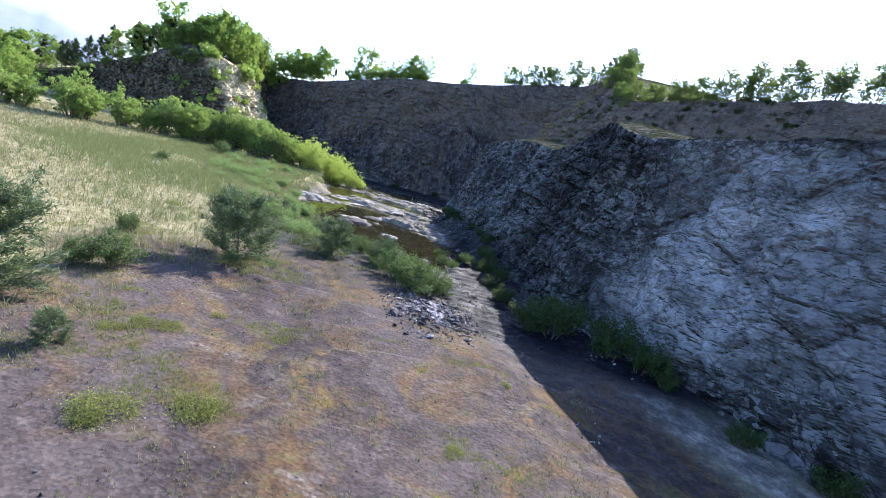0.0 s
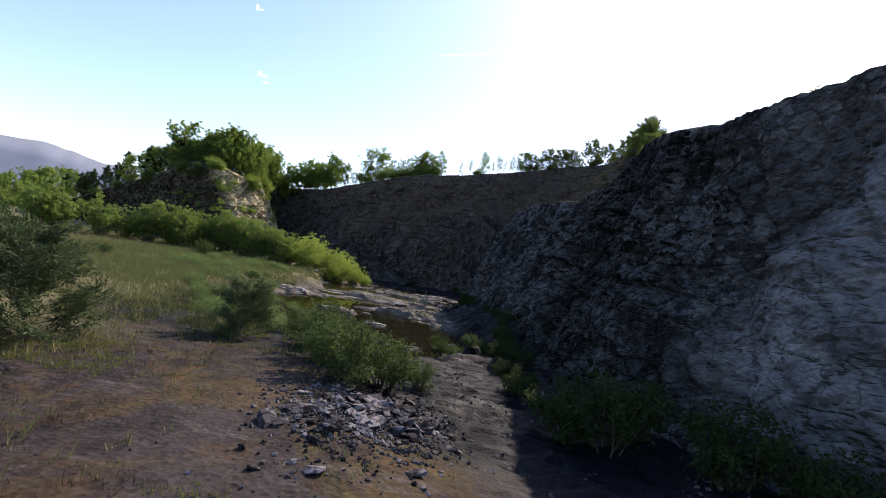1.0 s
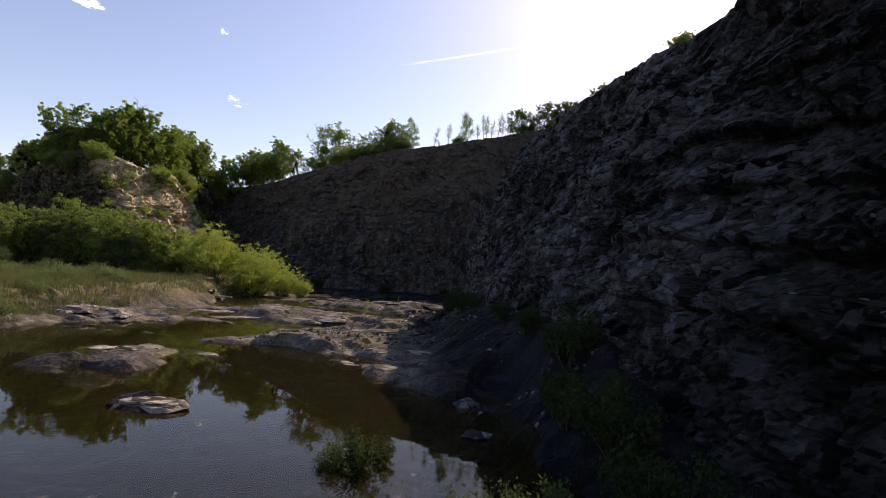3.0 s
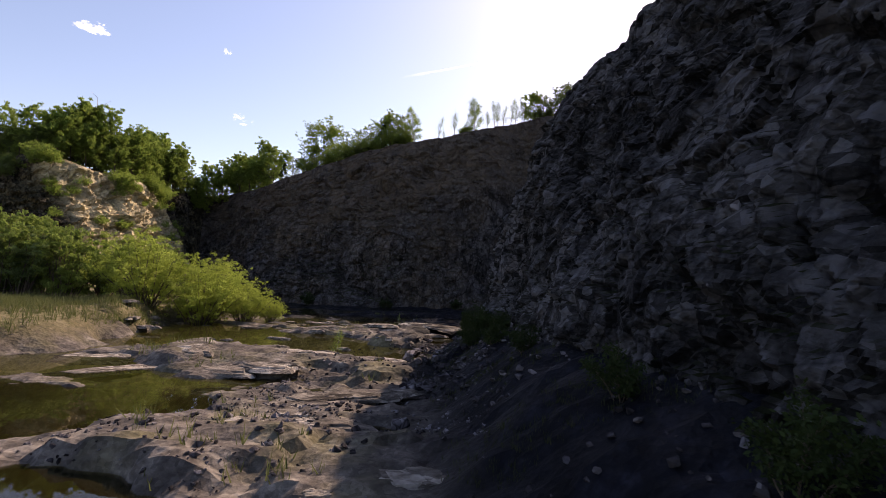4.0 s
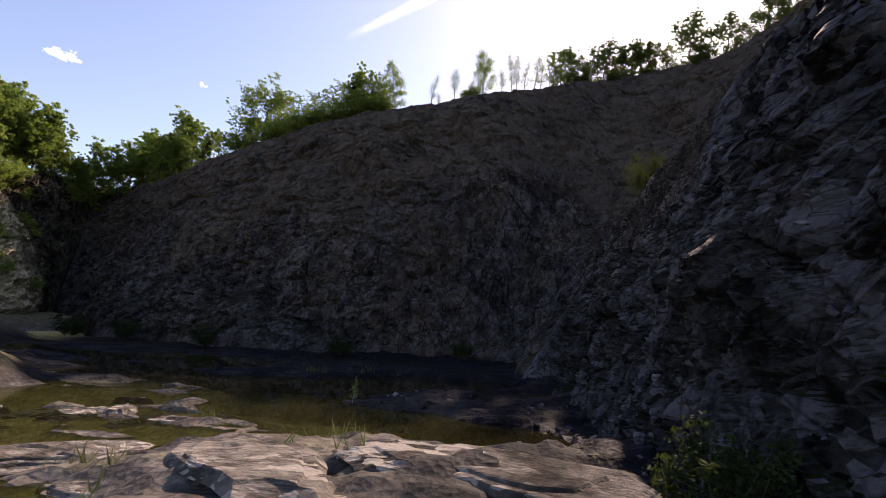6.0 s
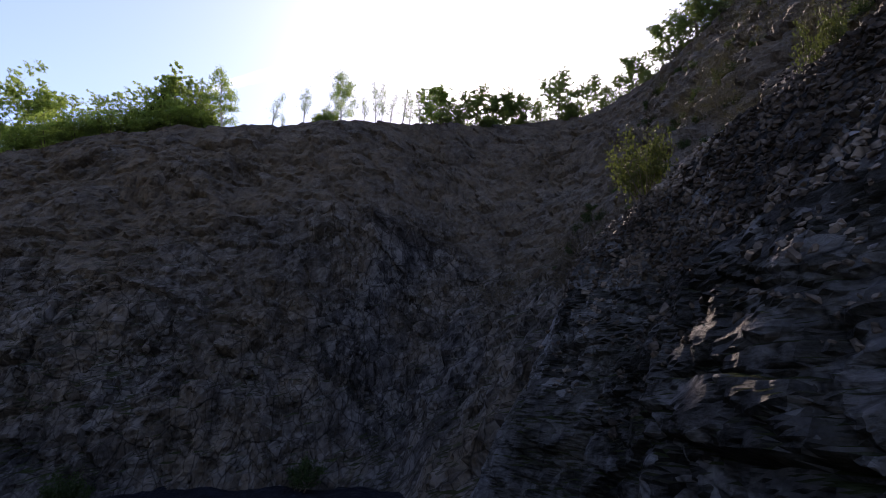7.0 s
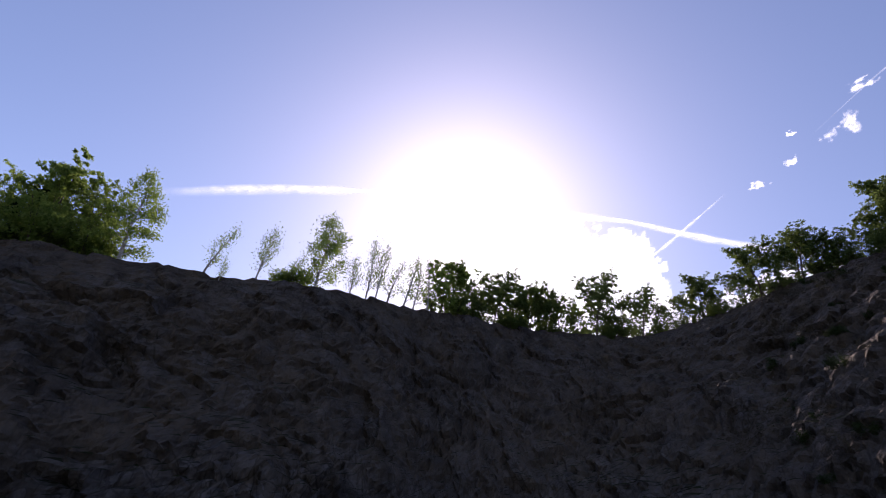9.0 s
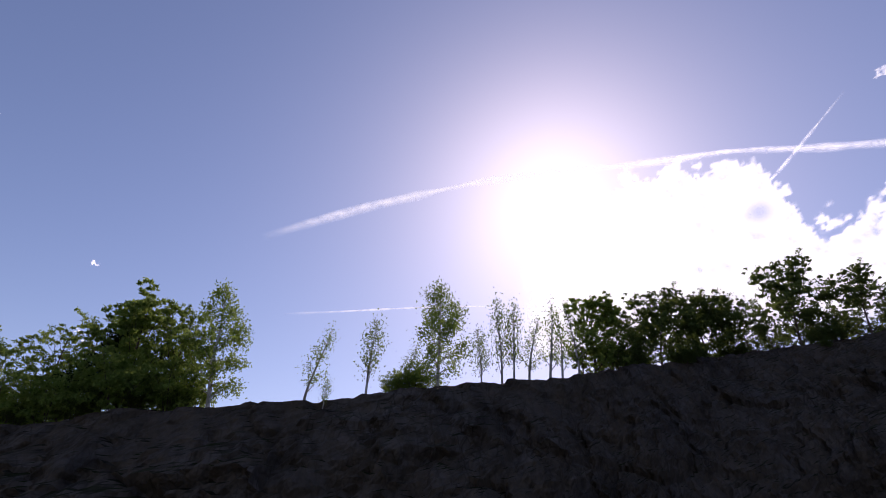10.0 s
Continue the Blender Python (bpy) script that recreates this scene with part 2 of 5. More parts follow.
SLAB = rock_material("pale_slab", (0.055, 0.05, 0.047), (0.15, 0.137, 0.125), (0.35, 0.322, 0.285), (0.16, 0.14, 0.115), 0.4, (1.0, 2.2, 3.0), soil_amount=0.0, relief=0.08, crack=0.25)
BARK = bark_material("brown_bark", (0.05, 0.04, 0.03), (0.13, 0.10, 0.08))
BIRCH_BARK = bark_material("birch_bark", (0.12, 0.11, 0.10), (0.55, 0.53, 0.50))
LEAF_WILLOW = leaf_material("willow_leaves", (0.165, 0.225, 0.036), (0.285, 0.345, 0.062), (0.4, 0.44, 0.11), 0.58)
LEAF_BRIGHT = leaf_material("spring_leaves", (0.085, 0.13, 0.03), (0.155, 0.215, 0.05), (0.25, 0.31, 0.09), 0.5)
LEAF_TREE = leaf_material("tree_leaves", (0.094, 0.152, 0.028), (0.19, 0.265, 0.052), (0.315, 0.385, 0.095), 0.55)
# leaf tone taken near black to carry the shade of cliff foot and hillside
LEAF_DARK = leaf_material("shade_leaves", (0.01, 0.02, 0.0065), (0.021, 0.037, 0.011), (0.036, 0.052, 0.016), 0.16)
LEAF_PINE = leaf_material("pine_needles", (0.042, 0.062, 0.03), (0.073, 0.1, 0.047), (0.118, 0.142, 0.072), 0.15)
GRASS_DRY = leaf_material("dry_grass", (0.11, 0.105, 0.05), (0.175, 0.158, 0.088), (0.12, 0.13, 0.05), 0.25)
GRASS_GREEN = leaf_material("green_grass", (0.07, 0.082, 0.034), (0.115, 0.128, 0.055), (0.175, 0.172, 0.088), 0.28)
BRUSH = leaf_material("brushwood", (0.03, 0.022, 0.016), (0.06, 0.045, 0.032), (0.09, 0.07, 0.045), 0.1)
LEAF_SHRUB = leaf_material("shrub_leaves", (0.03, 0.052, 0.018), (0.055, 0.085, 0.028), (0.1, 0.135, 0.05), 0.25)
LEAF_GREY = leaf_material("grey_willow_leaves", (0.075, 0.12, 0.04), (0.13, 0.185, 0.07), (0.20, 0.26, 0.11), 0.4)
# sedge and herb tone darkened with the shade of the spur
GRASS_DARK = leaf_material("dark_sedge", (0.016, 0.023, 0.009), (0.03, 0.039, 0.014), (0.055, 0.062, 0.026), 0.2)
LEAF_RIM = leaf_material("rim_leaves", (0.036, 0.056, 0.018), (0.072, 0.1, 0.031), (0.12, 0.15, 0.05), 0.5)
LEAF_MOSS = leaf_material("moss_shrub_leaves", (0.075, 0.085, 0.02), (0.125, 0.135, 0.035), (0.18, 0.17, 0.055), 0.35)
LEAF_OLIVE = leaf_material("olive_leaves", (0.024, 0.03, 0.008), (0.044, 0.05, 0.013), (0.07, 0.072, 0.02), 0.25)


# ---- the quarry wall: stations of foot (x, y, z) and rim (x, y, z), going round it ----
SPUR = [
    ((36, -45, 2), (41, -43, 17)), ((32, -15, 2), (36, -13.5, 18)), ((26, 8, 2), (29.1, 9.6, 18.6)), ((20, 24, 1.6), (21.2, 24.8, 18.4)),
    ((15.3, 34, 1.2), (16.4, 34.8, 18.2)), ((12.4, 39.2, 1.0), (14.8, 40.4, 17.7)), ((9.8, 44, 0.8), (12.9, 45.6, 18.1)), ((7.8, 51.5, 0.5), (12.7, 52.8, 19.9)), ((6.6, 56, 0.4), (13.2, 58.5, 21.1)), ((5.4, 63, 0.3), (12.4, 65, 18.8)), ((4.6, 68, 0.2), (10.5, 70.5, 16.8)),
    ((2.8, 78, 0.1), (7.5, 81, 18.4)), ((0.6, 87, 0.1), (4.8, 89, 18.3)), ((-1.6, 96, 0.1), (2.9, 97, 17.1)), ((-2.9, 105, 0.1), (2.0, 106, 14.9)),
    ((-3.8, 114, 0.1), (0.9, 114.5, 13.6)), ((-4.2, 121, 0.2), (0.2, 121, 11.6)), ((-4.0, 127, 0.4), (0.7, 127, 11.4)), ((-5.2, 131, 0.6), (2.5, 132, 12.1)),
]
BACK = [
    ((34, 60, 14), (66, 50, 35)), ((29, 80, 13), (57, 68, 35)), ((18, 100, 11), (44, 86, 35)), ((9, 116, 9), (32, 104, 34)), ((3, 125, 7), (26.8, 117, 35)), ((-3.5, 130.5, 2), (28, 122.8, 36.6)),
    ((-5.0, 135, 0.6), (29, 128.5, 38.8)), ((-4.8, 138, 0.5), (28.5, 135.2, 43.4)), ((-4.5, 141, 0.5), (31.5, 141, 46.6)), ((-4.5, 145, 0.3), (34.6, 152, 49.6)), ((-6.0, 148.5, 0.2), (34, 162.2, 49.6)),
    ((-8, 150.2, 0.1), (27.4, 171, 47.4)), ((-9.5, 150.5, 0.1), (14, 173, 44.9)), ((-11, 150, 0.1), (3.4, 169, 41.5)), ((-14, 149.5, 0.1), (-3, 167, 39.6)),
    ((-18, 149, 0.1), (-9.5, 166, 37.7)), ((-25, 148.5, 0.1), (-21.5, 167, 35.8)), ((-33, 149, 0.1), (-31, 167.7, 34.3)), ((-42, 151, 0.1), (-41, 169, 32.1)),
    ((-52, 154, 0.1), (-51.5, 171, 29.4)), ((-61, 159, 0.3), (-62, 175, 27)), ((-69, 166, 0.5), (-72, 180, 26)), ((-74, 168, 0.8), (-82, 182, 25.5)),
]
KNOLL = [
    ((-74, 168, 0.8), (-82, 182, 25.5)), ((-71, 162, 1), (-79, 164, 23.5)), ((-67.5, 155, 1.2), (-75.5, 155.5, 22.5)), ((-65.8, 147, 1.5), (-73.5, 147, 22.3)),
    ((-66.0, 139, 1.8), (-73.2, 139.5, 22)), ((-67.5, 131, 2), (-74.6, 133, 22.3)), ((-71, 125.5, 2), (-78, 130, 22.3)), ((-84, 123.5, 2), (-88, 131, 20)), ((-104, 128, 2), (-106, 135, 14)),
    ((-118, 133, 2), (-120, 140, 9.5)), ((-138, 139, 2), (-139, 147, 5.5)), ((-180, 155, 2), (-178, 164, 4)), ((-260, 190, 2), (-256, 200, 3)),
]
OUTER = [(3, 0.2), (9, 0.6), (22, 1.2), (50, 1.0), (95, -6), (170, -30)]


def stations(rows, step, near=None):
    """Points along a wall every step metres, or 2.4 times that outside the stretch of y named by near."""
    a = np.array(rows, float).reshape(len(rows), 6)
    along = np.r_[0, np.cumsum(np.maximum(np.linalg.norm(np.diff(a[:, :2], axis=0), axis=1), np.linalg.norm(np.diff(a[:, 3:5], axis=0), axis=1)))]
    u = np.linspace(0, along[-1], max(2, int(along[-1] / step)))
    if near:
        y = np.interp(u, along, a[:, 1])
        weight = np.where((y > near[0]) & (y < near[1]), 1.0, 1 / 2.4)
        total = np.r_[0, np.cumsum(weight[1:])]
        u = np.interp(np.linspace(0, total[-1], int(total[-1]) + 1), total, u)
    return u, np.stack([np.interp(u, along, c) for c in a.T], 1)


def wall_sheet(name, rows, material, du, dv, big, block, layer, seed, label, cap=OUTER, ledge=0.0, tall=1.0, scree_end=0.0, beds=(-999, 999), near=None):
    u, st = stations(rows, du, near)
    soft = max(1, int(4 / du))
    kernel = np.ones(2 * soft + 1) / (2 * soft + 1)
    inner = np.stack([np.convolve(np.pad(c, soft, mode="edge"), kernel, "valid") for c in st.T], 1)
    edge = smooth(np.minimum(u, u[-1] - u) / 5)[:, None]
    st = st * (1 - edge) + inner * edge
    foot, rim = st[:, :3], st[:, 3:]
    height = np.linalg.norm(rim - foot, axis=1).max()
    v = np.linspace(0, 1, int(height / dv))
    p = foot[:, None] + (rim - foot)[:, None] * v[None, :, None]
    out = (rim - foot)[:, :2]
    out = out / np.linalg.norm(out, axis=1)[:, None]
    facing = np.concatenate([-out, 0.25 * np.ones((len(out), 1))], 1)[:, None]
    x, y, z = p[..., 0], p[..., 1], p[..., 2]
    push = big * (1.0 * fbm(x / 14, y / 14, z / 20, 3, seed) + 0.45 * fbm(x / 4.5, y / 4.5, z / 4.5, 3, seed + 5))
    wob = 0.6 * vnoise(x / 3, y / 3, z / 3, seed + 9)
    c1, e1, t1 = cells(x / (3.2 * layer) + wob, y / (3.2 * layer), z / (2.4 * tall) + wob, seed + 20)
    c2, e2, t2 = cells(x / (1.25 * layer) + wob, y / (1.25 * layer) - wob, z / (0.95 * tall), seed + 40)
    c3, _, t3 = cells(x / (0.5 * layer), y / (0.5 * layer), z / (0.42 * tall) + wob, seed + 60)
    block = block * (1 - scree_end * smooth((y - 112) / 6) * smooth((v - 0.6) / 0.2)[None])
    push = push + block * (0.5 * c1 + 0.32 * c2 + 0.2 * c3 + 0.5 * t1 + 0.36 * t2 + 0.22 * t3) - block * (0.5 * (e1 < 0.07) + 0.25 * (e2 < 0.09))
    for thick, share in ((1.9, 1.0), (0.7, 0.6)):  # beds of rock: each one stands proud and is cut back above
        bed = (z - 0.06 * y + 0.5 * fbm(x / 11, y / 11, z / 4, 2, seed + 33)) / thick
        step = bed - np.floor(bed)
        where = smooth(0.55 + 1.3 * fbm(x / 9, y / 9, z / 5, 3, seed + 44 + int(10 * thick)))
        where = where * smooth((y - beds[0]) / 8) * smooth((beds[1] - y) / 10)
        push = push + ledge * share * thick * where * (0.5 - step + 0.35 * np.clip((0.12 - step) / 0.12, 0, 1) * -1)
    fade = (smooth(v / 0.06) * 0.6 + 0.4)[None] * (1 - 0.55 * smooth((v - 0.88) / 0.12))[None]
    end = smooth(np.minimum(u, u[-1] - u) / 2.5)[:, None]
    rough = 0.25 * fbm(x * 1.1, y * 1.1, z * 1.1, 3, seed + 70) * block
    p = p + facing * (push * fade * (0.25 + 0.75 * end) + rough)[..., None]
    rows_up = [p]
    sink = foot[:, None] + np.concatenate([-out * 1.0, -2.5 * np.ones((len(out), 1))], 1)[:, None]
    rows_up.insert(0, sink)
    crest = p[:, -1:]
    for dist, rise in cap:
        q = crest + np.concatenate([out * dist, rise * np.ones((len(out), 1))], 1)[:, None]
        if dist < 60:
            q[..., 2] += 0.5 * fbm(q[..., 0] / 5, q[..., 1] / 5, 0, 3, seed + 80)
        rows_up.append(q)
    ob = grid_mesh(name, np.concatenate(rows_up, 1), material, True)
    return tagged(ob, label, "cliff", kind="structure"), p


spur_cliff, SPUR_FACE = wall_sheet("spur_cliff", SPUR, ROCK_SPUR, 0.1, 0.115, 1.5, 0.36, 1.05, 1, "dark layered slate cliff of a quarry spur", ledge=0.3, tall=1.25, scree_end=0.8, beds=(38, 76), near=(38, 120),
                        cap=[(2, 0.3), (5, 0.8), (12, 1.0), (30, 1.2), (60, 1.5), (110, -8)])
far_cliff, FAR_FACE = wall_sheet("far_cliff", BACK, ROCK_FAR, 0.33, 0.33, 1.5, 0.6, 1.5, 3, "tall brown quarry rock face and overgrown hillside in shade", ledge=0.13, tall=2.0)
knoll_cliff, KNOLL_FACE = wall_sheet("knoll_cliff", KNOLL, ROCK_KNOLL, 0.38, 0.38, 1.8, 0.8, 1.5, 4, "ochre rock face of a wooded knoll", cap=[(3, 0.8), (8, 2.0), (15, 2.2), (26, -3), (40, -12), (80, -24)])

# the weathered brown upper part of the far cliff
co = np.empty(len(far_cliff.data.vertices) * 3, np.float32)
far_cliff.data.vertices.foreach_get("co", co)
co = co.reshape(-1, 3)
rust_v = smooth((co[:, 2] - 13 + 7 * fbm(co[:, 0] / 12, co[:, 1] / 12, co[:, 2] / 12, 3, 87)) / 9)
far_cliff.data.attributes.new("rust", "FLOAT", "POINT").data.foreach_set("value", rust_v.astype(np.float32))

# a pale fresh scar on the spur's flank; the near flank's colour is brightened too
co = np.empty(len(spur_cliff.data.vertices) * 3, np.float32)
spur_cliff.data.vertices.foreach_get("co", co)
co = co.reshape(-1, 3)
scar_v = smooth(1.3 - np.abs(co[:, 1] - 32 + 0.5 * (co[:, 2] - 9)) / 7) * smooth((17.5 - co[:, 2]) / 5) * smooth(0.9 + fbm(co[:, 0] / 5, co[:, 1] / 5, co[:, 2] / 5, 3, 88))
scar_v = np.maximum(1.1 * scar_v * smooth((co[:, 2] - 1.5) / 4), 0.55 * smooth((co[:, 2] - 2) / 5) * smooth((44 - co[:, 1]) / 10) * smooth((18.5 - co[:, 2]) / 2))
spur_cliff.data.attributes.new("scar_sunlit", "FLOAT", "POINT").data.foreach_set("value", scar_v.astype(np.float32))
# deep shade beside the pools, put into the rock colour with ragged edges
deep_shade_v = smooth((co[:, 1] - 45 + 5 * fbm(co[:, 0] / 6, co[:, 1] / 6, co[:, 2] / 6, 3, 84)) / 6) * smooth((70 + 6 * fbm(co[:, 0] / 6, co[:, 1] / 6, co[:, 2] / 6, 3, 83) - co[:, 1]) / 8)
spur_cliff.data.attributes.new("deep_shade", "FLOAT", "POINT").data.foreach_set("value", deep_shade_v.astype(np.float32))
# sunlight on the knoll's ochre east face put into the colour, the rest dark
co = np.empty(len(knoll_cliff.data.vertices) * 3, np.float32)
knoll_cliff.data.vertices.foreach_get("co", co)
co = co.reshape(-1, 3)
sunlit_v = smooth((co[:, 1] - 129.5 + 2 * fbm(co[:, 0] / 4, co[:, 1] / 4, co[:, 2] / 4, 3, 89)) / 5) * smooth((166 - co[:, 1]) / 8) * smooth((co[:, 0] + 79) / 4)
knoll_cliff.data.attributes.new("scar_sunlit", "FLOAT", "POINT").data.foreach_set("value", (1.25 * sunlit_v).astype(np.float32))

# ---- the quarry floor ----
EDGE_Y = [-60, 5, 20, 30, 36, 45, 55, 65, 75, 90, 104, 118, 130, 150, 400]
EDGE_X = [16, 13, 8.5, 2.5, -0.5, -7, -15, -23, -27, -29, -31, -29, -44, -62, -75]
POOLS = [  # centre x, y, half widths, depth, turn
    (-6, 62, 9.5, 10.8, 0.75, 0.2), (-17, 70.5, 8, 4.2, 0.55, 0.1), (-17, 78.5, 5.5, 3.2, 0.5, 0.3), (-21.5, 85.2, 5.5, 2.4, 0.45, 0.1), (-20, 98.3, 12.8, 5.3, 0.6, -0.03),
    (-7.6, 94.8, 1.9, 3.4, 0.5, 0.1), (-5.0, 103.0, 2.5, 6.4, 0.6, 0.3), (0.6, 61.5, 2.4, 6, 0.7, 0.3), (-12, 115.5, 7.5, 2.4, 0.5, -0.3), (-12.5, 127, 6, 4, 0.6, 0.2), (-38, 107, 9, 4, 0.45, 0.1),
]
SLABS = [(-14.5, 88.6, 9.5, 4.0, 0.3), (-13, 106, 8.4, 4.6, 0.28), (-9, 100.4, 2.3, 4.0, 0.26), (-4.6, 93, 2.2, 4.5, 0.45), (-14.8, 69.8, 3.0, 2.3, 0.55), (-8.6, 62.3, 1.1, 0.8, 0.85), (-4.3, 61.2, 1.2, 0.8, 0.65),
         (-8.6, 54.2, 3.2, 3.0, 0.42), (0.6, 55.2, 2.4, 1.9, 0.55), (-8.5, 80, 5.0, 6.0, 0.3), (-24.5, 79, 4.2, 3.0, 0.35), (-31, 99.5, 3.0, 3.6, 0.3), (-1.3, 59.8, 1.9, 1.1, 0.65)]


def spur_foot(y):
    """How far east the foot of the spur lies."""
    return np.interp(y, [row[0][1] for row in SPUR], [row[0][0] for row in SPUR])


def floor_height(x, y):
    x, y = np.asarray(x, float), np.asarray(y, float)
    field = 1.65 + 0.006 * np.maximum(0, -x - 10) + 0.25 * fbm(x / 16, y / 16, 0, 3, 91)
    low = 0.95 - 0.78 * smooth((y - 32) / 22)
    wander = 2.2 * fbm(x / 9, y / 9, 3, 3, 92)
    m = smooth((x + wander - np.interp(y, EDGE_Y, EDGE_X)) / 6 + 0.5)
    z = field * (1 - m) + low * m
    z = z - 0.75 * np.maximum(z - 0.35, 0) * bog(x, y) * smooth((y - 42) / 6)
    bed = smooth((y - 24) / 8) * m
    c, _, _ = cells(x / 2.6 + 0.3 * vnoise(x / 2, y / 2, 0, 5), y / 1.9, 0 * x + 0.5, 93)
    c2, e2, lean2 = cells(x / 0.9, y / 0.7, 0 * x + 0.5, 94)

    def terrace(h, step):
        return step * (np.floor(h / step) + smooth((h / step - np.floor(h / step) - 0.72) / 0.28))

    strata = terrace(0.42 * fbm(x / 9, y / 4, 7, 4, 95) + 0.012 * x, 0.13) + terrace(0.16 * fbm(x / 2.6, y / 1.1, 8, 3, 86), 0.05) + 0.05 * c + 0.05 * lean2 + 0.12
    near = smooth((m - 0.15) / 0.5)
    z = z + strata * near * bed + 0.05 * fbm(x / 1.3, y / 1.3, 1, 3, 96)
    ragged = 0.35 * fbm(x / 3.2, y / 3.2, 5, 3, 97)
    foot = spur_foot(y)
    z = z + 2.7 * smooth((x - foot) / np.interp(y, [50, 66, 76, 90, 98], [2.4, 3.4, 6, 6, 3.2]) + 0.95 + 0.12 * fbm(x / 4, y / 4, 11, 3, 85)) * smooth((y - 54) / 14) * smooth((100 - y) / 7)
    for cx, cy, rx, ry, depth, turn in POOLS:
        ca, sa = math.cos(turn), math.sin(turn)
        px, py = (x - cx) * ca + (y - cy) * sa, -(x - cx) * sa + (y - cy) * ca
        r = np.sqrt((px / rx) ** 2 + (py / ry) ** 2) + ragged
        z = z - (depth + 0.15) * smooth((1.12 - r) / 0.35)
    for cx, cy, rx, ry, up in SLABS:
        r = np.sqrt(((x - cx) / rx) ** 2 + ((y - cy) / ry) ** 2) + 0.9 * ragged + 0.15 * c
        z = z + up * smooth((1.0 - r) / 0.1)
    return z


def bog(x, y):
    """The strip of wet scrub between the gravel and the first pools."""
    return smooth((y - 34) / 5) * smooth((62 - y) / 6) * smooth((np.interp(y, [34, 44, 52, 62], [1.5, -2.5, -7.5, -11]) - x) / 2.5) * smooth((x + 20 + 0.3 * (y - 34)) / 5)


def axis(fine0, fine1, step, far0, far1):
    inner = np.arange(fine0, fine1 + 1e-6, step)
    grow = np.cumsum(step * 1.12 ** np.arange(1, 400))
    return np.r_[(fine0 - grow[grow < fine0 - far0])[::-1], inner, fine1 + grow[grow < far1 - fine1]]


gx, gy = axis(-34, 20, 0.3, -4500, 4500), axis(4, 134, 0.3, -4500, 4500)
GX, GY = np.meshgrid(gx, gy, indexing="ij")
GZ = floor_height(GX, GY)


def ground_material():
    n = Nodes("quarry_floor")
    grassy = n.attribute("grassy")
    stony = n.attribute("stony")
    patch = n.noise(0.22, 8, 0.66, distortion=1.2)
    fine = n.noise(5.0, 7, 0.7)
    gravel = n.ramp(n.noise(1.1, 8, 0.7), (0.3, (0.015, 0.0122, 0.0125)), (0.5, (0.027, 0.022, 0.0222)), (0.7, (0.056, 0.047, 0.0465)))
    moss = n.ramp(n.noise(2.2, 6, 0.65), (0.3, (0.06, 0.034, 0.017)), (0.5, (0.08, 0.05, 0.023)), (0.68, (0.058, 0.06, 0.02)))
    straw = n.ramp(n.noise(1.7, 7, 0.7), (0.3, (0.085, 0.083, 0.036)), (0.5, (0.14, 0.126, 0.07)), (0.72, (0.21, 0.18, 0.125)))
    gravel = n.mix(n.ramp(n.noise(0.11, 6, 0.6, n.scaled(1, 0.45, 1), 0.8), (0.47, 0.0), (0.62, 0.7)), gravel, n.mix(fine, (0.042, 0.035, 0.035), (0.07, 0.06, 0.058)))
    soil = n.mix(n.ramp(patch, (0.48, 0.0), (0.66, 0.75)), gravel, moss)
    lichen = n.ramp(n.noise(1.3, 7, 0.7), (0.38, (0.055, 0.057, 0.018)), (0.52, (0.1, 0.07, 0.024)), (0.66, (0.14, 0.066, 0.018)))
    soil = n.mix(n.math("MULTIPLY", n.ramp(n.noise(0.16, 7, 0.68, None, 1.5), (0.54, 0.0), (0.64, 0.6)), n.ramp(n.noise(1.9, 6, 0.7), (0.38, 0.15), (0.55, 1.0))), soil, lichen)
    worn = n.ramp(n.noise(0.5, 8, 0.72, n.scaled(0.6, 1.6, 1), 1.0), (0.56, 0.0), (0.68, 0.75))
    soil = n.mix(worn, soil, n.ramp(n.noise(4.0, 6, 0.7), (0.35, (0.055, 0.046, 0.045)), (0.65, (0.125, 0.108, 0.102))))
    soil = n.mix(grassy, soil, straw)
    slate = n.ramp(n.noise(0.9, 9, 0.68, n.scaled(1, 1, 2)), (0.3, (0.04, 0.036, 0.034)), (0.5, (0.1, 0.09, 0.082)), (0.7, (0.25, 0.228, 0.202)))
    slate = n.mix(n.ramp(n.noise(0.35, 4), (0.5, 0.0), (0.66, 0.5)), slate, (0.15, 0.14, 0.07))
    # damp slate tones that also carry the painted shade
    damp_shade = n.attribute("damp_shade")
    slate = n.mix(damp_shade, slate, n.ramp(n.noise(1.4, 8, 0.7), (0.32, (0.002, 0.0024, 0.0038)), (0.55, (0.0052, 0.0062, 0.0104)), (0.75, (0.02, 0.0225, 0.034))))
    depth = n.tree.nodes.new("ShaderNodeSeparateXYZ")
    n.link(n.coord, depth.inputs[0])
    under = n.ramp(n.math("ADD", n.math("MULTIPLY", depth.outputs[2], -4.0), n.math("MULTIPLY", fine, 0.3)), (0.15, 0.0), (0.45, 1.0))
    silt = n.ramp(n.noise(0.8, 7, 0.65), (0.35, (0.34, 0.285, 0.115)), (0.65, (0.58, 0.49, 0.225)))
    slate = n.mix(under, slate, n.mix(n.attribute("dark_bed"), silt, (0.007, 0.008, 0.007)))
    pebble = n.ramp(n.voronoi(7.0), (0.0, 0.4), (1.0, 1.4))
    col = n.mix(stony, soil, slate)
    col = n.mix(0.6, col, n.mix(1.0, col, pebble, "MULTIPLY"))
    n.bump(n.math("ADD", n.math("MULTIPLY", fine, 0.6), n.math("MULTIPLY", n.voronoi(6.0, None, "Distance"), 0.5)), 0.6, 0.12)
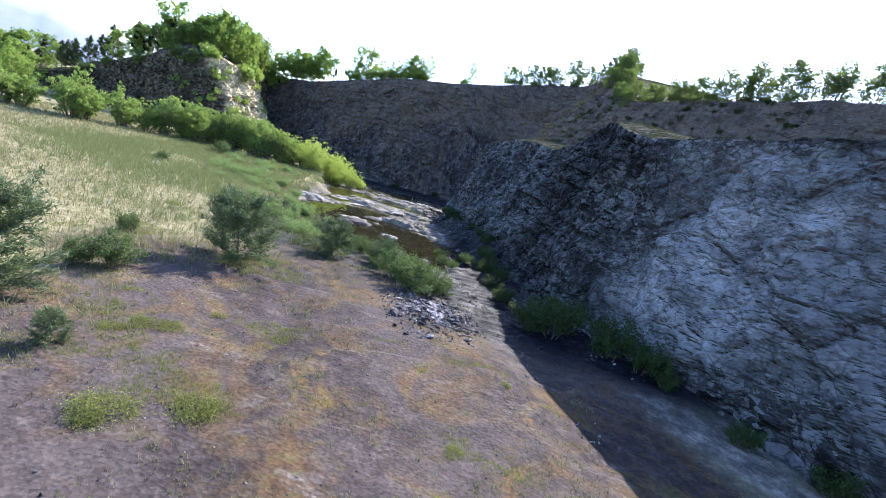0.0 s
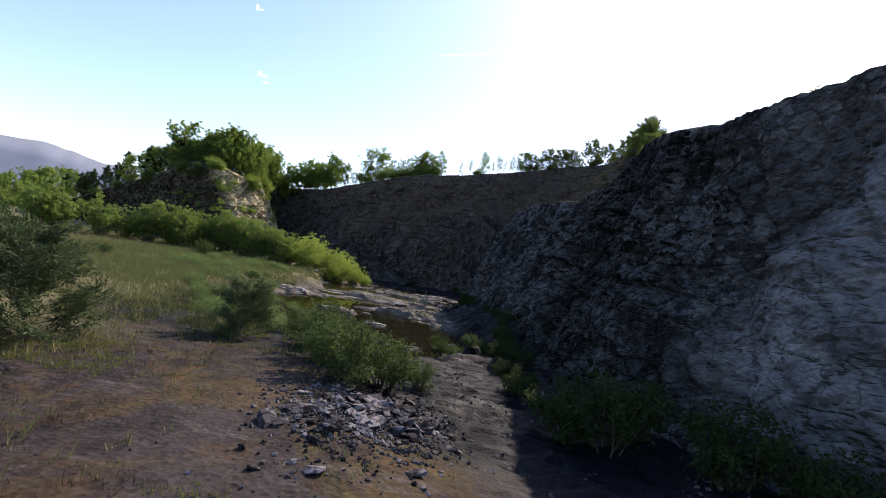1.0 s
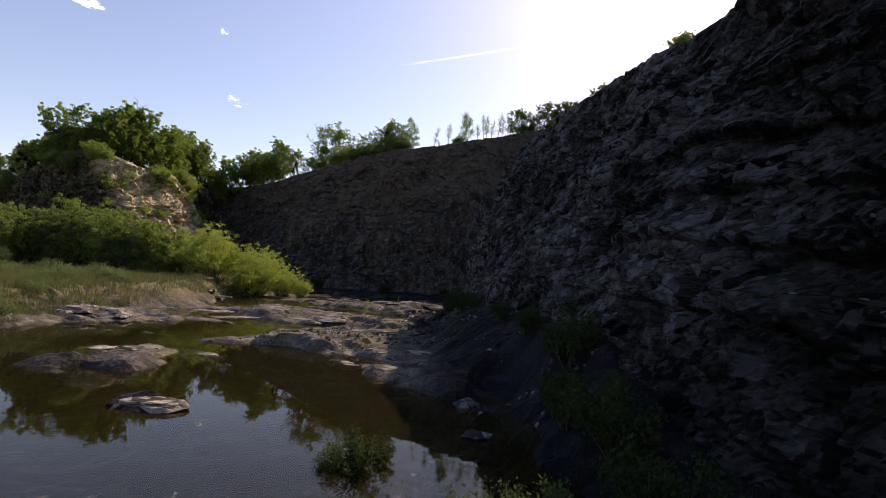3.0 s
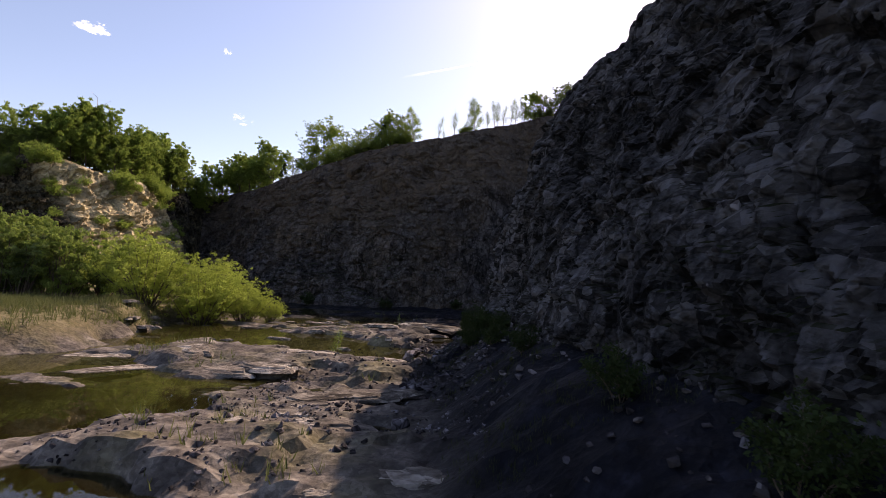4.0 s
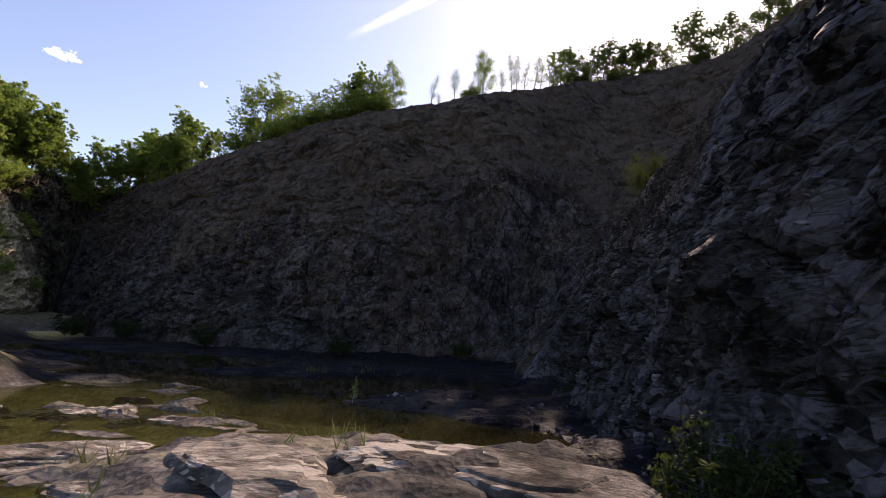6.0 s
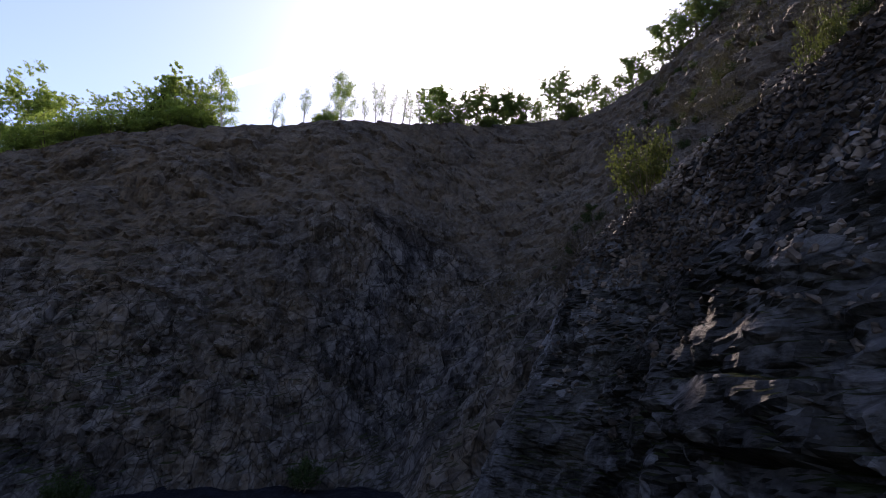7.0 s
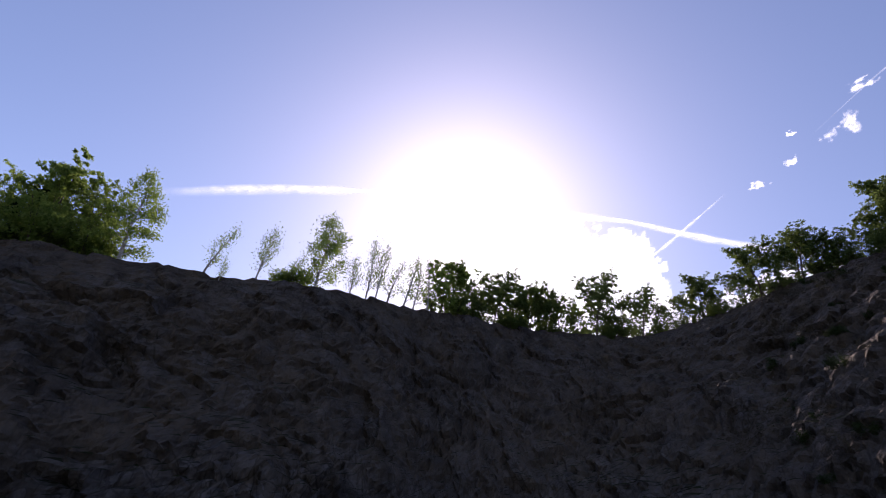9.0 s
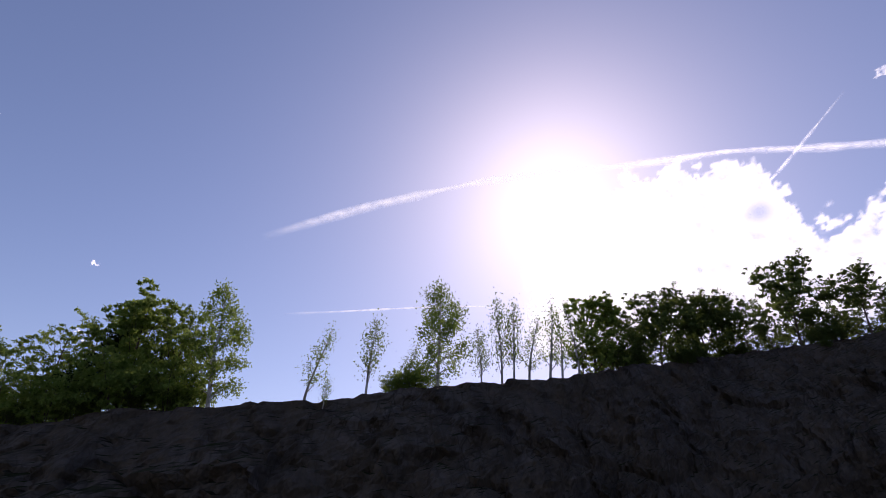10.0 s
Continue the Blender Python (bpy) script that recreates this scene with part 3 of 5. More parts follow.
    mat = n.done(col, 0.9, 0.06)
    wet = n.math("MULTIPLY", n.math("MULTIPLY", damp_shade, stony), n.ramp(n.noise(0.5, 6, 0.65), (0.4, 0.3), (0.6, 1.0)))
    n.link(n.ramp(wet, (0.0, 0.9), (1.0, 0.6)), n.bsdf.inputs["Roughness"])
    n.link(n.ramp(wet, (0.0, 0.06), (1.0, 0.09)), n.bsdf.inputs["Specular IOR Level"])
    return mat


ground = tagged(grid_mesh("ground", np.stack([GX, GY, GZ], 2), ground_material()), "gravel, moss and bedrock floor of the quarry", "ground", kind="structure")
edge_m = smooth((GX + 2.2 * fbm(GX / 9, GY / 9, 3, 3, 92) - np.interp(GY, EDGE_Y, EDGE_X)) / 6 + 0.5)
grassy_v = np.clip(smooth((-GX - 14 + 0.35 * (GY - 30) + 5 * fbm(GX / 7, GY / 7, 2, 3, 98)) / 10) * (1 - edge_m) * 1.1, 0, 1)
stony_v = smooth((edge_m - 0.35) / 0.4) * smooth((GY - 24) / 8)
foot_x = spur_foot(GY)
# shade painted below the spur, on the far bank and over the damp near floor
damp_shade_v = np.maximum(np.maximum(smooth((GX - foot_x + 8) / 4), smooth((GY - 112 + 4 * fbm(GX / 8, GY / 8, 6, 2, 90)) / 8) * smooth((GX + 62) / 10)), smooth((74 + 6 * fbm(GX / 8, GY / 8, 6, 2, 90) - GY) / 12) * 0.99) * smooth((GY - 24) / 6)
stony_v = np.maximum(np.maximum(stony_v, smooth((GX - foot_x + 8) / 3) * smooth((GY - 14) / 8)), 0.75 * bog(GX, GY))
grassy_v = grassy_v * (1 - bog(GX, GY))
# pool beds darkened in the painted shade and everywhere nearer than y 86
dark_bed_v = np.maximum(damp_shade_v, smooth((86 - GY) / 6))
for key, values in (("grassy", grassy_v), ("stony", stony_v), ("damp_shade", damp_shade_v), ("dark_bed", dark_bed_v)):
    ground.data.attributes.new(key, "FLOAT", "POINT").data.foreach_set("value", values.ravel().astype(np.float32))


def water_material():
    n = Nodes("pool_water")
    n.bump(n.noise(1.6, 3, 0.5), 0.03, 0.05)
    normal = n.bsdf.inputs["Normal"].links[0].from_socket
    murk = n.tree.nodes.new("ShaderNodeBsdfDiffuse")
    murk.inputs[0].default_value = (0.2, 0.17, 0.052, 1)
    clear = n.tree.nodes.new("ShaderNodeBsdfTransparent")
    clear.inputs[0].default_value = (0.97, 0.91, 0.62, 1)
    gloss = n.tree.nodes.new("ShaderNodeBsdfGlossy")
    gloss.inputs["Roughness"].default_value = 0.015
    fresnel = n.tree.nodes.new("ShaderNodeFresnel")
    fresnel.inputs["IOR"].default_value = 1.33
    body, top = n.tree.nodes.new("ShaderNodeMixShader"), n.tree.nodes.new("ShaderNodeMixShader")
    body.inputs[0].default_value = 0.95
    n.link(normal, gloss.inputs["Normal"]).link(normal, fresnel.inputs["Normal"])
    n.link(murk.outputs[0], body.inputs[1]).link(clear.outputs[0], body.inputs[2])
    n.link(fresnel.outputs[0], top.inputs[0]).link(body.outputs[0], top.inputs[1]).link(gloss.outputs[0], top.inputs[2])
    n.link(top.outputs[0], n.tree.nodes["Material Output"].inputs[0])
    return n.mat


wx, wy = np.arange(-52, 12.1, 2.0), np.arange(34, 137, 2.0)
WX, WY = np.meshgrid(wx, wy, indexing="ij")
water = tagged(grid_mesh("water", np.stack([WX, WY, 0 * WX], 2), water_material()), "still shallow olive-brown pool water", "water", kind="structure")


# ---- resting places ----
def tree_of(obs):
    verts, faces, base = [], [], 0
    for ob in obs:
        n = len(ob.data.vertices)
        co = np.empty(n * 3, np.float32)
        ob.data.vertices.foreach_get("co", co)
        idx = np.empty(len(ob.data.polygons) * 4, np.int32)
        ob.data.loops.foreach_get("vertex_index", idx)
        verts.append(co.reshape(-1, 3))
        faces.append(idx.reshape(-1, 4) + base)
        base += n
    return BVHTree.FromPolygons(np.concatenate(verts).tolist(), np.concatenate(faces).tolist())


SURFACE = tree_of([spur_cliff, far_cliff, knoll_cliff, ground])


def surface(x, y, top=200.0):
    hit = SURFACE.ray_cast(Vector((x, y, top)), Vector((0, 0, -1)))
    return hit[0].z if hit[0] else 0.0


# ---- plants ----
class Geo:
    def __init__(self):
        self.verts, self.faces = [], []

    def tube(self, path, radii, sides=6):
        path = np.asarray(path, float)
        base = len(self.verts)
        along = np.gradient(path, axis=0)
        for p, d, r in zip(path, along, radii):
            d = Vector(d).normalized()
            a = d.orthogonal().normalized()
            b = d.cross(a)
            for k in range(sides):
                w = 2 * math.pi * k / sides
                self.verts.append(Vector(p) + (a * math.cos(w) + b * math.sin(w)) * r)
        for i in range(len(path) - 1):
            for k in range(sides):
                q = base + i * sides
                self.faces.append((q + k, q + (k + 1) % sides, q + sides + (k + 1) % sides, q + sides + k))
        self.faces.append(tuple(base + (len(path) - 1) * sides + k for k in range(sides)))
        return self

    def mesh(self, name, material):
        me = bpy.data.meshes.new(name)
        me.from_pydata([tuple(v) for v in self.verts], [], self.faces)
        me.materials.append(material)
        return me


def bent(start, way, length, rng, count=6, rise=0.0, wobble=0.12):
    """A limb's path: it starts along way and bends up (rise > 0) or droops."""
    pts = [np.array(start, float)]
    d = np.array(way, float) / np.linalg.norm(way)
    for _ in range(count - 1):
        d = d + rng.normal(0, wobble, 3) + (0, 0, rise / count)
        d /= np.linalg.norm(d)
        pts.append(pts[-1] + d * length / (count - 1))
    return np.array(pts)


def leaf_soup(name, paths, weights, count, spread, size, narrow, material, rng, first=0.3, along=0.0, clumps=0, corners_of=4):
    pick = rng.choice(len(paths), count, p=np.array(weights) / np.sum(weights))
    t = first + (1 - first) * rng.random(count) ** 0.8
    p, q = np.empty((count, 3)), np.empty((count, 3))
    stack = np.array([np.stack([np.interp(np.linspace(0, 1, 12), np.linspace(0, 1, len(path)), path[:, k]) for k in range(3)], 1) for path in paths])
    f = t * 10.999
    i = f.astype(int)
    p = stack[pick, i] * (1 - (f - i))[:, None] + stack[pick, i + 1] * (f - i)[:, None]
    q = stack[pick, i + 1] - stack[pick, i]
    q /= np.linalg.norm(q, axis=1)[:, None] + 1e-6
    if clumps:
        home = rng.integers(0, clumps, count)
        way = rng.normal(0, 1, (count, 3))
        way /= np.linalg.norm(way, axis=1)[:, None]
        reach = 0.75 * spread * rng.uniform(0.5, 1.5, clumps)[home] * rng.uniform(0.3, 1.1, count)
        p = (p[:clumps] + rng.normal(0, 0.8 * spread, (clumps, 3)))[home] + way * reach[:, None] * (1, 1, 0.6)
    else:
        p = p + rng.normal(0, spread, (count, 3))
    a = rng.normal(0, 1, (count, 3))
    a = a / np.linalg.norm(a, axis=1)[:, None] * (1 - along) + q * along
    a /= np.linalg.norm(a, axis=1)[:, None]
    b = np.cross(a, rng.normal(0, 1, (count, 3)) + (0, 0, 0.6))
    b /= np.linalg.norm(b, axis=1)[:, None] + 1e-6
    s = size * rng.uniform(0.6, 1.4, (count, 1))
    if corners_of == 3:
        corners = np.stack([p - a * s * 0.8 - b * s * narrow, p + a * s * 1.1, p - a * s * 0.6 + b * s * narrow], 1)
    else:
        corners = np.stack([p - a * s, p + b * s * narrow, p + a * s, p - b * s * narrow], 1)
    corners[..., 2] = np.maximum(corners[..., 2], 0.02)
    return soup_mesh(name, corners, material)


def leafy_tree(name, label, h, w, seed, leaf, bark, leaves=3000, size=0.16, base=0.25, limbs=16, form="round", category="tree", spread=0.32):
    rng = np.random.default_rng(seed)
    root = tagged(new(name), label, category)
    geo = Geo()
    trunk = bent((0, 0, -0.3), (rng.normal(0, 0.06), rng.normal(0, 0.06), 1), h * 0.97 + 0.3, rng, 9, 0.25, 0.05)
    geo.tube(trunk, np.linspace(h * 0.017, h * 0.003, 9), 7)
    paths, weights = [trunk[4:]], [0.4 * h]
    for k in range(limbs):
        t = base + (0.97 - base) * (k + 0.5) / limbs
        q = (t - base) / (1 - base)
        start = np.array([np.interp(t, np.linspace(0, 1, 9), trunk[:, c]) for c in range(3)])
        az = k * 2.4 + rng.normal(0, 0.4)
        if form == "round":
            reach, lift, rise = w / 2 * math.sqrt(max(0.05, 1 - (q * 1.02 - 0.38) ** 2 / 0.42)), 0.35 + 0.7 * q, 0.5
        elif form == "birch":
            reach, lift, rise = w / 2 * (1 - q) ** 0.6 * (0.55 + 0.45 * min(1, q * 4)), 1.1, -1.1
        elif form == "sapling":
            reach, lift, rise = w / 2 * (1.05 - q) ** 0.8, 1.5, 0.3
        elif form == "bushy":
            reach, lift, rise = w / 2 * math.sqrt(max(0.08, 1 - ((q - 0.25) / 0.78) ** 2)), 0.3 + 0.9 * q, 0.55
        else:
            reach, lift, rise = w / 2 * (1.03 - q) ** 0.85, 0.22 + 0.5 * q, 0.5
        length = max(0.25, reach * rng.uniform(0.75, 1.2)) * math.sqrt(1 + 0.4 * lift)
        path = bent(start, (math.cos(az), math.sin(az), lift), length, rng, 6, rise)
        geo.tube(path, np.linspace(h * 0.006 * (1.1 - q) + 0.006, 0.004, 6), 4)
        paths.append(path)
        weights.append(length)
        for _ in range(3):
            j = rng.integers(2, 5)
            d = path[j] - path[j - 1]
            twig = bent(path[j], d / np.linalg.norm(d) + rng.normal(0, 0.6, 3), length * rng.uniform(0.3, 0.55), rng, 4, rise * 0.5)
            geo.tube(twig, np.linspace(0.008, 0.003, 4), 3)
            paths.append(twig)
            weights.append(length * 0.6)
    part("trunk", geo.mesh("trunk", bark), root)
    pine = form in ("pine", "bushy")
    part("crown", leaf_soup("crown", paths, weights, leaves, spread, size, 0.2 if pine else 0.55, leaf, rng, 0.15 if pine else 0.45, 0.55 if pine else 0.0, 0 if form != "round" else max(60, leaves // 26), 4 if pine else 3), root)
    return root


def shrub(name, label, h, w, seed, leaf, bark, leaves=3000, size=0.07, stems=16, category="shrub", spread=0.16, narrow=0.5, lobes=0, corners_of=4):
    rng = np.random.default_rng(seed)
    root = tagged(new(name), label, category)
    geo = Geo()
    paths, weights = [], []
    for k in range(stems):
        az, out = k * 2.4 + rng.normal(0, 0.3), math.sqrt((k + 0.6) / stems)
        foot = (0.12 * w * out * math.cos(az), 0.12 * w * out * math.sin(az), -0.15)
        length = h * rng.uniform(0.8, 1.08) * (1.04 - 0.3 * out**2)
        path = bent(foot, (math.cos(az) * out * w / h * 0.6, math.sin(az) * out * w / h * 0.6, 1.0), length, rng, 6, 0.15 - 0.3 * out, 0.1)
        geo.tube(path, np.linspace(0.012 * h, 0.004, 6), 4)
        paths.append(path)
        weights.append(length)
        for j in (2, 3, 4):
            for _ in range(2):
                twig = bent(path[j], (rng.normal(0, 1) + math.cos(az) * out, rng.normal(0, 1) + math.sin(az) * out, 0.5), length * rng.uniform(0.2, 0.36), rng, 4, 0.3)
                geo.tube(twig, np.linspace(0.006, 0.002, 4), 3)
                paths.append(twig)
                weights.append(length * 0.45)
    part("stem", geo.mesh("stem", bark), root)
    part("foliage", leaf_soup("foliage", paths, weights, leaves, spread, size, narrow, leaf, rng, 0.06 if lobes else 0.2, 0.0, lobes, corners_of), root)
    return root


def place(proto, x, y, scale, turn, z=None, tall=1.0, sink=0.05):
    m = pose(x, y, (surface(x, y) if z is None else z) - sink, 0, 0, turn) @ Matrix.Diagonal((scale, scale, scale * tall, 1))
    if proto.get("used"):
        return copy_thing(proto, m)
    proto["used"] = 1
    proto.matrix_basis = m
    return proto


rng = np.random.default_rng(12)

# trees along the rim
oak = leafy_tree("oak_tree", "broad bright green oak on the quarry rim", 9.2, 11.5, 21, LEAF_TREE, BARK, 36000, 0.11, 0.08, 44, spread=0.4)
place(oak, -46.0, 173.6, 1.0, 20)
birch = leafy_tree("birch_tree", "slender leaning birch on the quarry rim", 8.4, 4.2, 22, LEAF_TREE, BIRCH_BARK, 6000, 0.095, 0.1, 26, "birch", spread=0.24)
place(birch, -22.6, 167.6, 1.0, 0)
rim_birch = leafy_tree("birch_tree", "dense young birch standing alone on the rim", 7.6, 4.0, 23, LEAF_TREE, BIRCH_BARK, 6000, 0.09, 0.1, 26, "birch", spread=0.26)
place(rim_birch, -9.4, 166.8, 1.0, 40)
sapling = leafy_tree("sapling", "thin sparse young birch sapling on the rim", 5.2, 2.6, 24, LEAF_BRIGHT, BIRCH_BARK, 950, 0.08, 0.14, 16, "sapling", "sapling", spread=0.28)
slim_sapling = leafy_tree("sapling", "thin sparse young birch sapling on the rim", 5.4, 2.2, 33, LEAF_TREE, BIRCH_BARK, 700, 0.08, 0.12, 16, "sapling", "sapling", spread=0.22)
tagged(sapling, group="saplings on the rim")
tagged(slim_sapling, group="saplings on the rim")
for x, y, s, a in [(-17.4, 166.6, 1.05, 0), (-14.0, 166.2, 0.95, 80), (-11.4, 166.5, 0.72, 10), (-6.6, 167.0, 0.92, 130), (-5.5, 167.4, 1.0, 200), (-4.3, 167.2, 1.02, 260), (-3.0, 167.8, 0.95, 300),
                   (-1.4, 168.2, 1.05, 30), (-0.2, 168.4, 0.9, 60), (-15.8, 166.4, 0.45, 90), (-9.9, 89.7, 0.3, 20), (-13.6, 118.6, 0.22, 70), (0.9, 168.9, 1.0, 100)]:
    place((sapling, slim_sapling)[rng.integers(2)], x + rng.normal(0, 0.25), y, s * rng.uniform(0.9, 1.15), a, tall=rng.uniform(0.85, 1.25))
round_tree = leafy_tree("deciduous_tree", "round leafy deciduous tree in fresh green", 8.0, 7.6, 25, LEAF_TREE, BARK, 11000, 0.165, 0.05, 22, spread=0.46)
tall_tree = leafy_tree("deciduous_tree", "tall leafy deciduous tree with an uneven crown", 9.0, 6.8, 26, LEAF_TREE, BARK, 11000, 0.165, 0.05, 22, spread=0.46)
dark_tree = leafy_tree("deciduous_tree", "dark leafy tree on the shaded hillside rim", 8.0, 6.6, 27, LEAF_RIM, BARK, 13000, 0.135, 0.03, 24, spread=0.42)
airy_tree = leafy_tree("deciduous_tree", "thinly leaved tree with pale new leaves", 6.5, 5.0, 28, LEAF_TREE, BARK, 7000, 0.08, 0.1, 28, spread=0.28)
airy_dark = leafy_tree("deciduous_tree", "thinly leaved dark tree on the hillside rim", 8.2, 7.0, 32, LEAF_RIM, BARK, 12000, 0.115, 0.03, 26, spread=0.4)
pine_tree = leafy_tree("pine_tree", "dark conifer above the rock face", 8.5, 4.6, 29, LEAF_DARK, BARK, 3200, 0.24, 0.12, 26, "pine", spread=0.2)
rim_bush = shrub("rim_bush", "low leafy bush along the quarry rim", 3.2, 4.4, 30, LEAF_TREE, BARK, 7000, 0.1, 14, "bush", 0.4, 0.5, 420, 3)
thicket = shrub("thicket", "dense dark thicket under the rim trees", 4.2, 5.0, 31, LEAF_RIM, BARK, 4800, 0.115, 10, "bush", 0.32, 0.5, 0, 3)
for x, y, s, proto in [(-39.5, 170.5, 0.95, airy_tree), (-36.5, 170, 0.95, airy_tree), (-33.5, 170, 1.0, airy_tree), (-30.5, 169.6, 0.85, pine_tree), (-28.4, 169, 0.8, tall_tree), (-26.0, 169, 1.0, airy_tree),
                       (-44, 171, 1.2, rim_bush), (-40.5, 170.2, 1.1, rim_bush), (-37.5, 169.6, 1.0, rim_bush), (-34.5, 169.4, 1.1, rim_bush), (-31.5, 168.8, 0.9, rim_bush), (-28, 168.6, 1.1, rim_bush), (-24.8, 168, 0.8, rim_bush),
                       (-49, 172.5, 1.1, rim_bush), (-12.0, 166.4, 0.33, rim_bush), (-10.9, 166.6, 0.5, rim_bush), (-56.5, 174, 0.62, pine_tree), (-59.5, 175, 0.8, airy_tree), (-54, 173.5, 0.7, airy_tree),
                       (2.6, 170.2, 0.86, tall_tree), (1.4, 169.6, 0.55, airy_tree), (5.6, 171.2, 0.62, airy_dark), (7.6, 172.2, 0.8, airy_dark), (9.8, 173.2, 0.85, dark_tree), (12.4, 174.2, 0.9, airy_dark), (15, 174.6, 0.95, dark_tree), (4.2, 170.4, 0.7, thicket), (6.6, 171.4, 0.8, thicket),
                       (-48.5, 174.5, 0.9, tall_tree), (-42.5, 172, 0.8, airy_tree), (-25.0, 168.6, 0.75, airy_tree), (-27.2, 169.5, 0.95, airy_tree), (-52, 173, 0.6, dark_tree), (-33, 168.6, 0.6, thicket), (-30, 168.4, 0.7, thicket), (-27, 168.2, 0.75, thicket), (-24.6, 167.8, 0.6, thicket), (-36, 169, 0.7, thicket), (-39, 169.5, 0.7, thicket), (-28.8, 170.2, 1.05, airy_tree), (-32, 170.6, 1.1, airy_tree)]:
    place(proto, x, y, s, rng.uniform(0, 360))


def along(points, count):
    a = np.array(points, float)
    d = np.r_[0, np.cumsum(np.linalg.norm(np.diff(a, axis=0), axis=1))]
    return [tuple(np.interp(t, d, c) for c in a.T) for t in np.linspace(0, d[-1], count)]


# the wooded rim of the hillside
for k, (x, y) in enumerate(along([(16, 174.2), (28, 172.4), (35, 163), (36, 152.4), (33, 141.4), (30, 135.8), (30, 128.8), (28.8, 123), (28, 117), (33, 104), (45, 87), (58, 70)], 58)):
    for back in ((0, 1) if k % 3 == 0 else (0,)):
        px, py = x + rng.normal(0, 0.7) + back * 3, y + rng.normal(0, 0.7) + back * 1.5
        place((dark_tree, airy_dark, airy_dark)[(k + back) % 3], px, py, min(rng.uniform(0.6, 1.25) * 0.95, 0.58 if 103 < py < 128 else 0.74 if 128 <= py < 137 else 0.92 if 137 <= py < 149 else 2.0), rng.uniform(0, 360), tall=rng.uniform(0.85, 1.15))
for x, y in along([(8, 172), (15, 174), (28, 171.6), (34.6, 162.4), (35.4, 152.2), (32.4, 141.2), (29.5, 135.5), (29.8, 128.6), (28.6, 123), (28, 117), (33.5, 104), (45.5, 86.5)], 88):
    place(thicket, x + rng.normal(0, 1.2), y + rng.normal(0, 1.2), rng.uniform(0.35, 0.85) * (0.6 if 103 < y < 128 else 1), rng.uniform(0, 360), tall=rng.uniform(0.7, 1.2))
# the wood on the knoll
for x, y in along([(-61.5, 176.5), (-66, 180), (-71, 182.5), (-76, 183), (-80, 179), (-79.5, 171), (-78.5, 163)], 17):
    place((round_tree, tall_tree)[rng.integers(2)], x - rng.uniform(0, 2), y + rng.uniform(0, 2.5), rng.uniform(0.75, 1.15), rng.uniform(0, 360), tall=rng.uniform(0.9, 1.15))
for x, y in along([(-79, 162), (-76.5, 154), (-74.5, 147.5), (-73.5, 142), (-76, 138.5), (-83, 138.5), (-90, 139)], 17):
    place((round_tree, tall_tree)[rng.integers(2)], x - rng.uniform(2, 4.5), y + rng.uniform(1.3, 3), rng.uniform(0.7, 1.12), rng.uniform(0, 360), tall=rng.uniform(0.9, 1.15))
for x, y in along([(-84, 170), (-82, 156), (-82, 146), (-92, 143), (-102, 143)], 26):
    place((tall_tree, round_tree, dark_tree)[rng.integers(3)], x + rng.normal(0, 2), y + rng.normal(0, 2), rng.uniform(0.95, 1.25), rng.uniform(0, 360))
for x, y in along([(-94, 140), (-106, 141), (-118, 145), (-131, 149), (-150, 155), (-170, 162)], 24):
    place((pine_tree, tall_tree, pine_tree)[rng.integers(3)], x + rng.normal(0, 1), y + rng.uniform(0, 3), rng.uniform(1.0, 1.45), rng.uniform(0, 360))
for x, y in along([(-118, 125), (-135, 130), (-165, 140), (-205, 160), (-250, 180)], 15):
    place((tall_tree, round_tree, airy_tree)[rng.integers(3)], x + rng.normal(0, 3), y + rng.normal(0, 3), rng.uniform(0.9, 1.4), rng.uniform(0, 360))
for x, y in along([(-90, 62), (-100, 80), (-108, 100), (-112, 118)], 8):
    place((tall_tree, round_tree)[rng.integers(2)], x + rng.normal(0, 3), y + rng.normal(0, 3), rng.uniform(0.75, 1.0), rng.uniform(0, 360))
for x, y, z, sc in [(-72, 181, 22, 0.9), (-76, 180, 20, 0.9), (-68, 179, 21, 0.8), (-79, 174, 20, 0.9), (-65, 178, 22, 0.8), (-74, 183, 24, 1.0)]:
    place((round_tree, tall_tree)[rng.integers(2)], x, y, sc, rng.uniform(0, 360))
for x, y in along([(-75, 141), (-76, 135.5), (-79.5, 132.5), (-90, 134)], 9):
    place((round_tree, tall_tree, dark_tree)[rng.integers(3)], x - rng.uniform(1.5, 3), y + rng.uniform(1.5, 3), rng.uniform(0.55, 0.8), rng.uniform(0, 360), tall=rng.uniform(0.9, 1.15))
# a dead top above the knoll
dead = tagged(new("dead_tree"), "bare grey dead tree above the knoll", "tree")
geo = Geo()
stem = bent((0, 0, -0.3), (0.1, 0, 1), 11, rng, 9, 0.2, 0.06)
geo.tube(stem, np.linspace(0.16, 0.02, 9), 6)
part("trunk", geo.mesh("trunk", BIRCH_BARK), dead)
for k in range(9):
    geo = Geo()
    geo.tube(bent(stem[4 + k % 5], (math.cos(k * 2.4), math.sin(k * 2.4), 0.8), rng.uniform(1, 2.4), rng, 5, 0.5), np.linspace(0.04, 0.01, 5), 4)
    part("branch", geo.mesh("branch", BIRCH_BARK), dead)
place(dead, -82, 147, 1.35, 0)

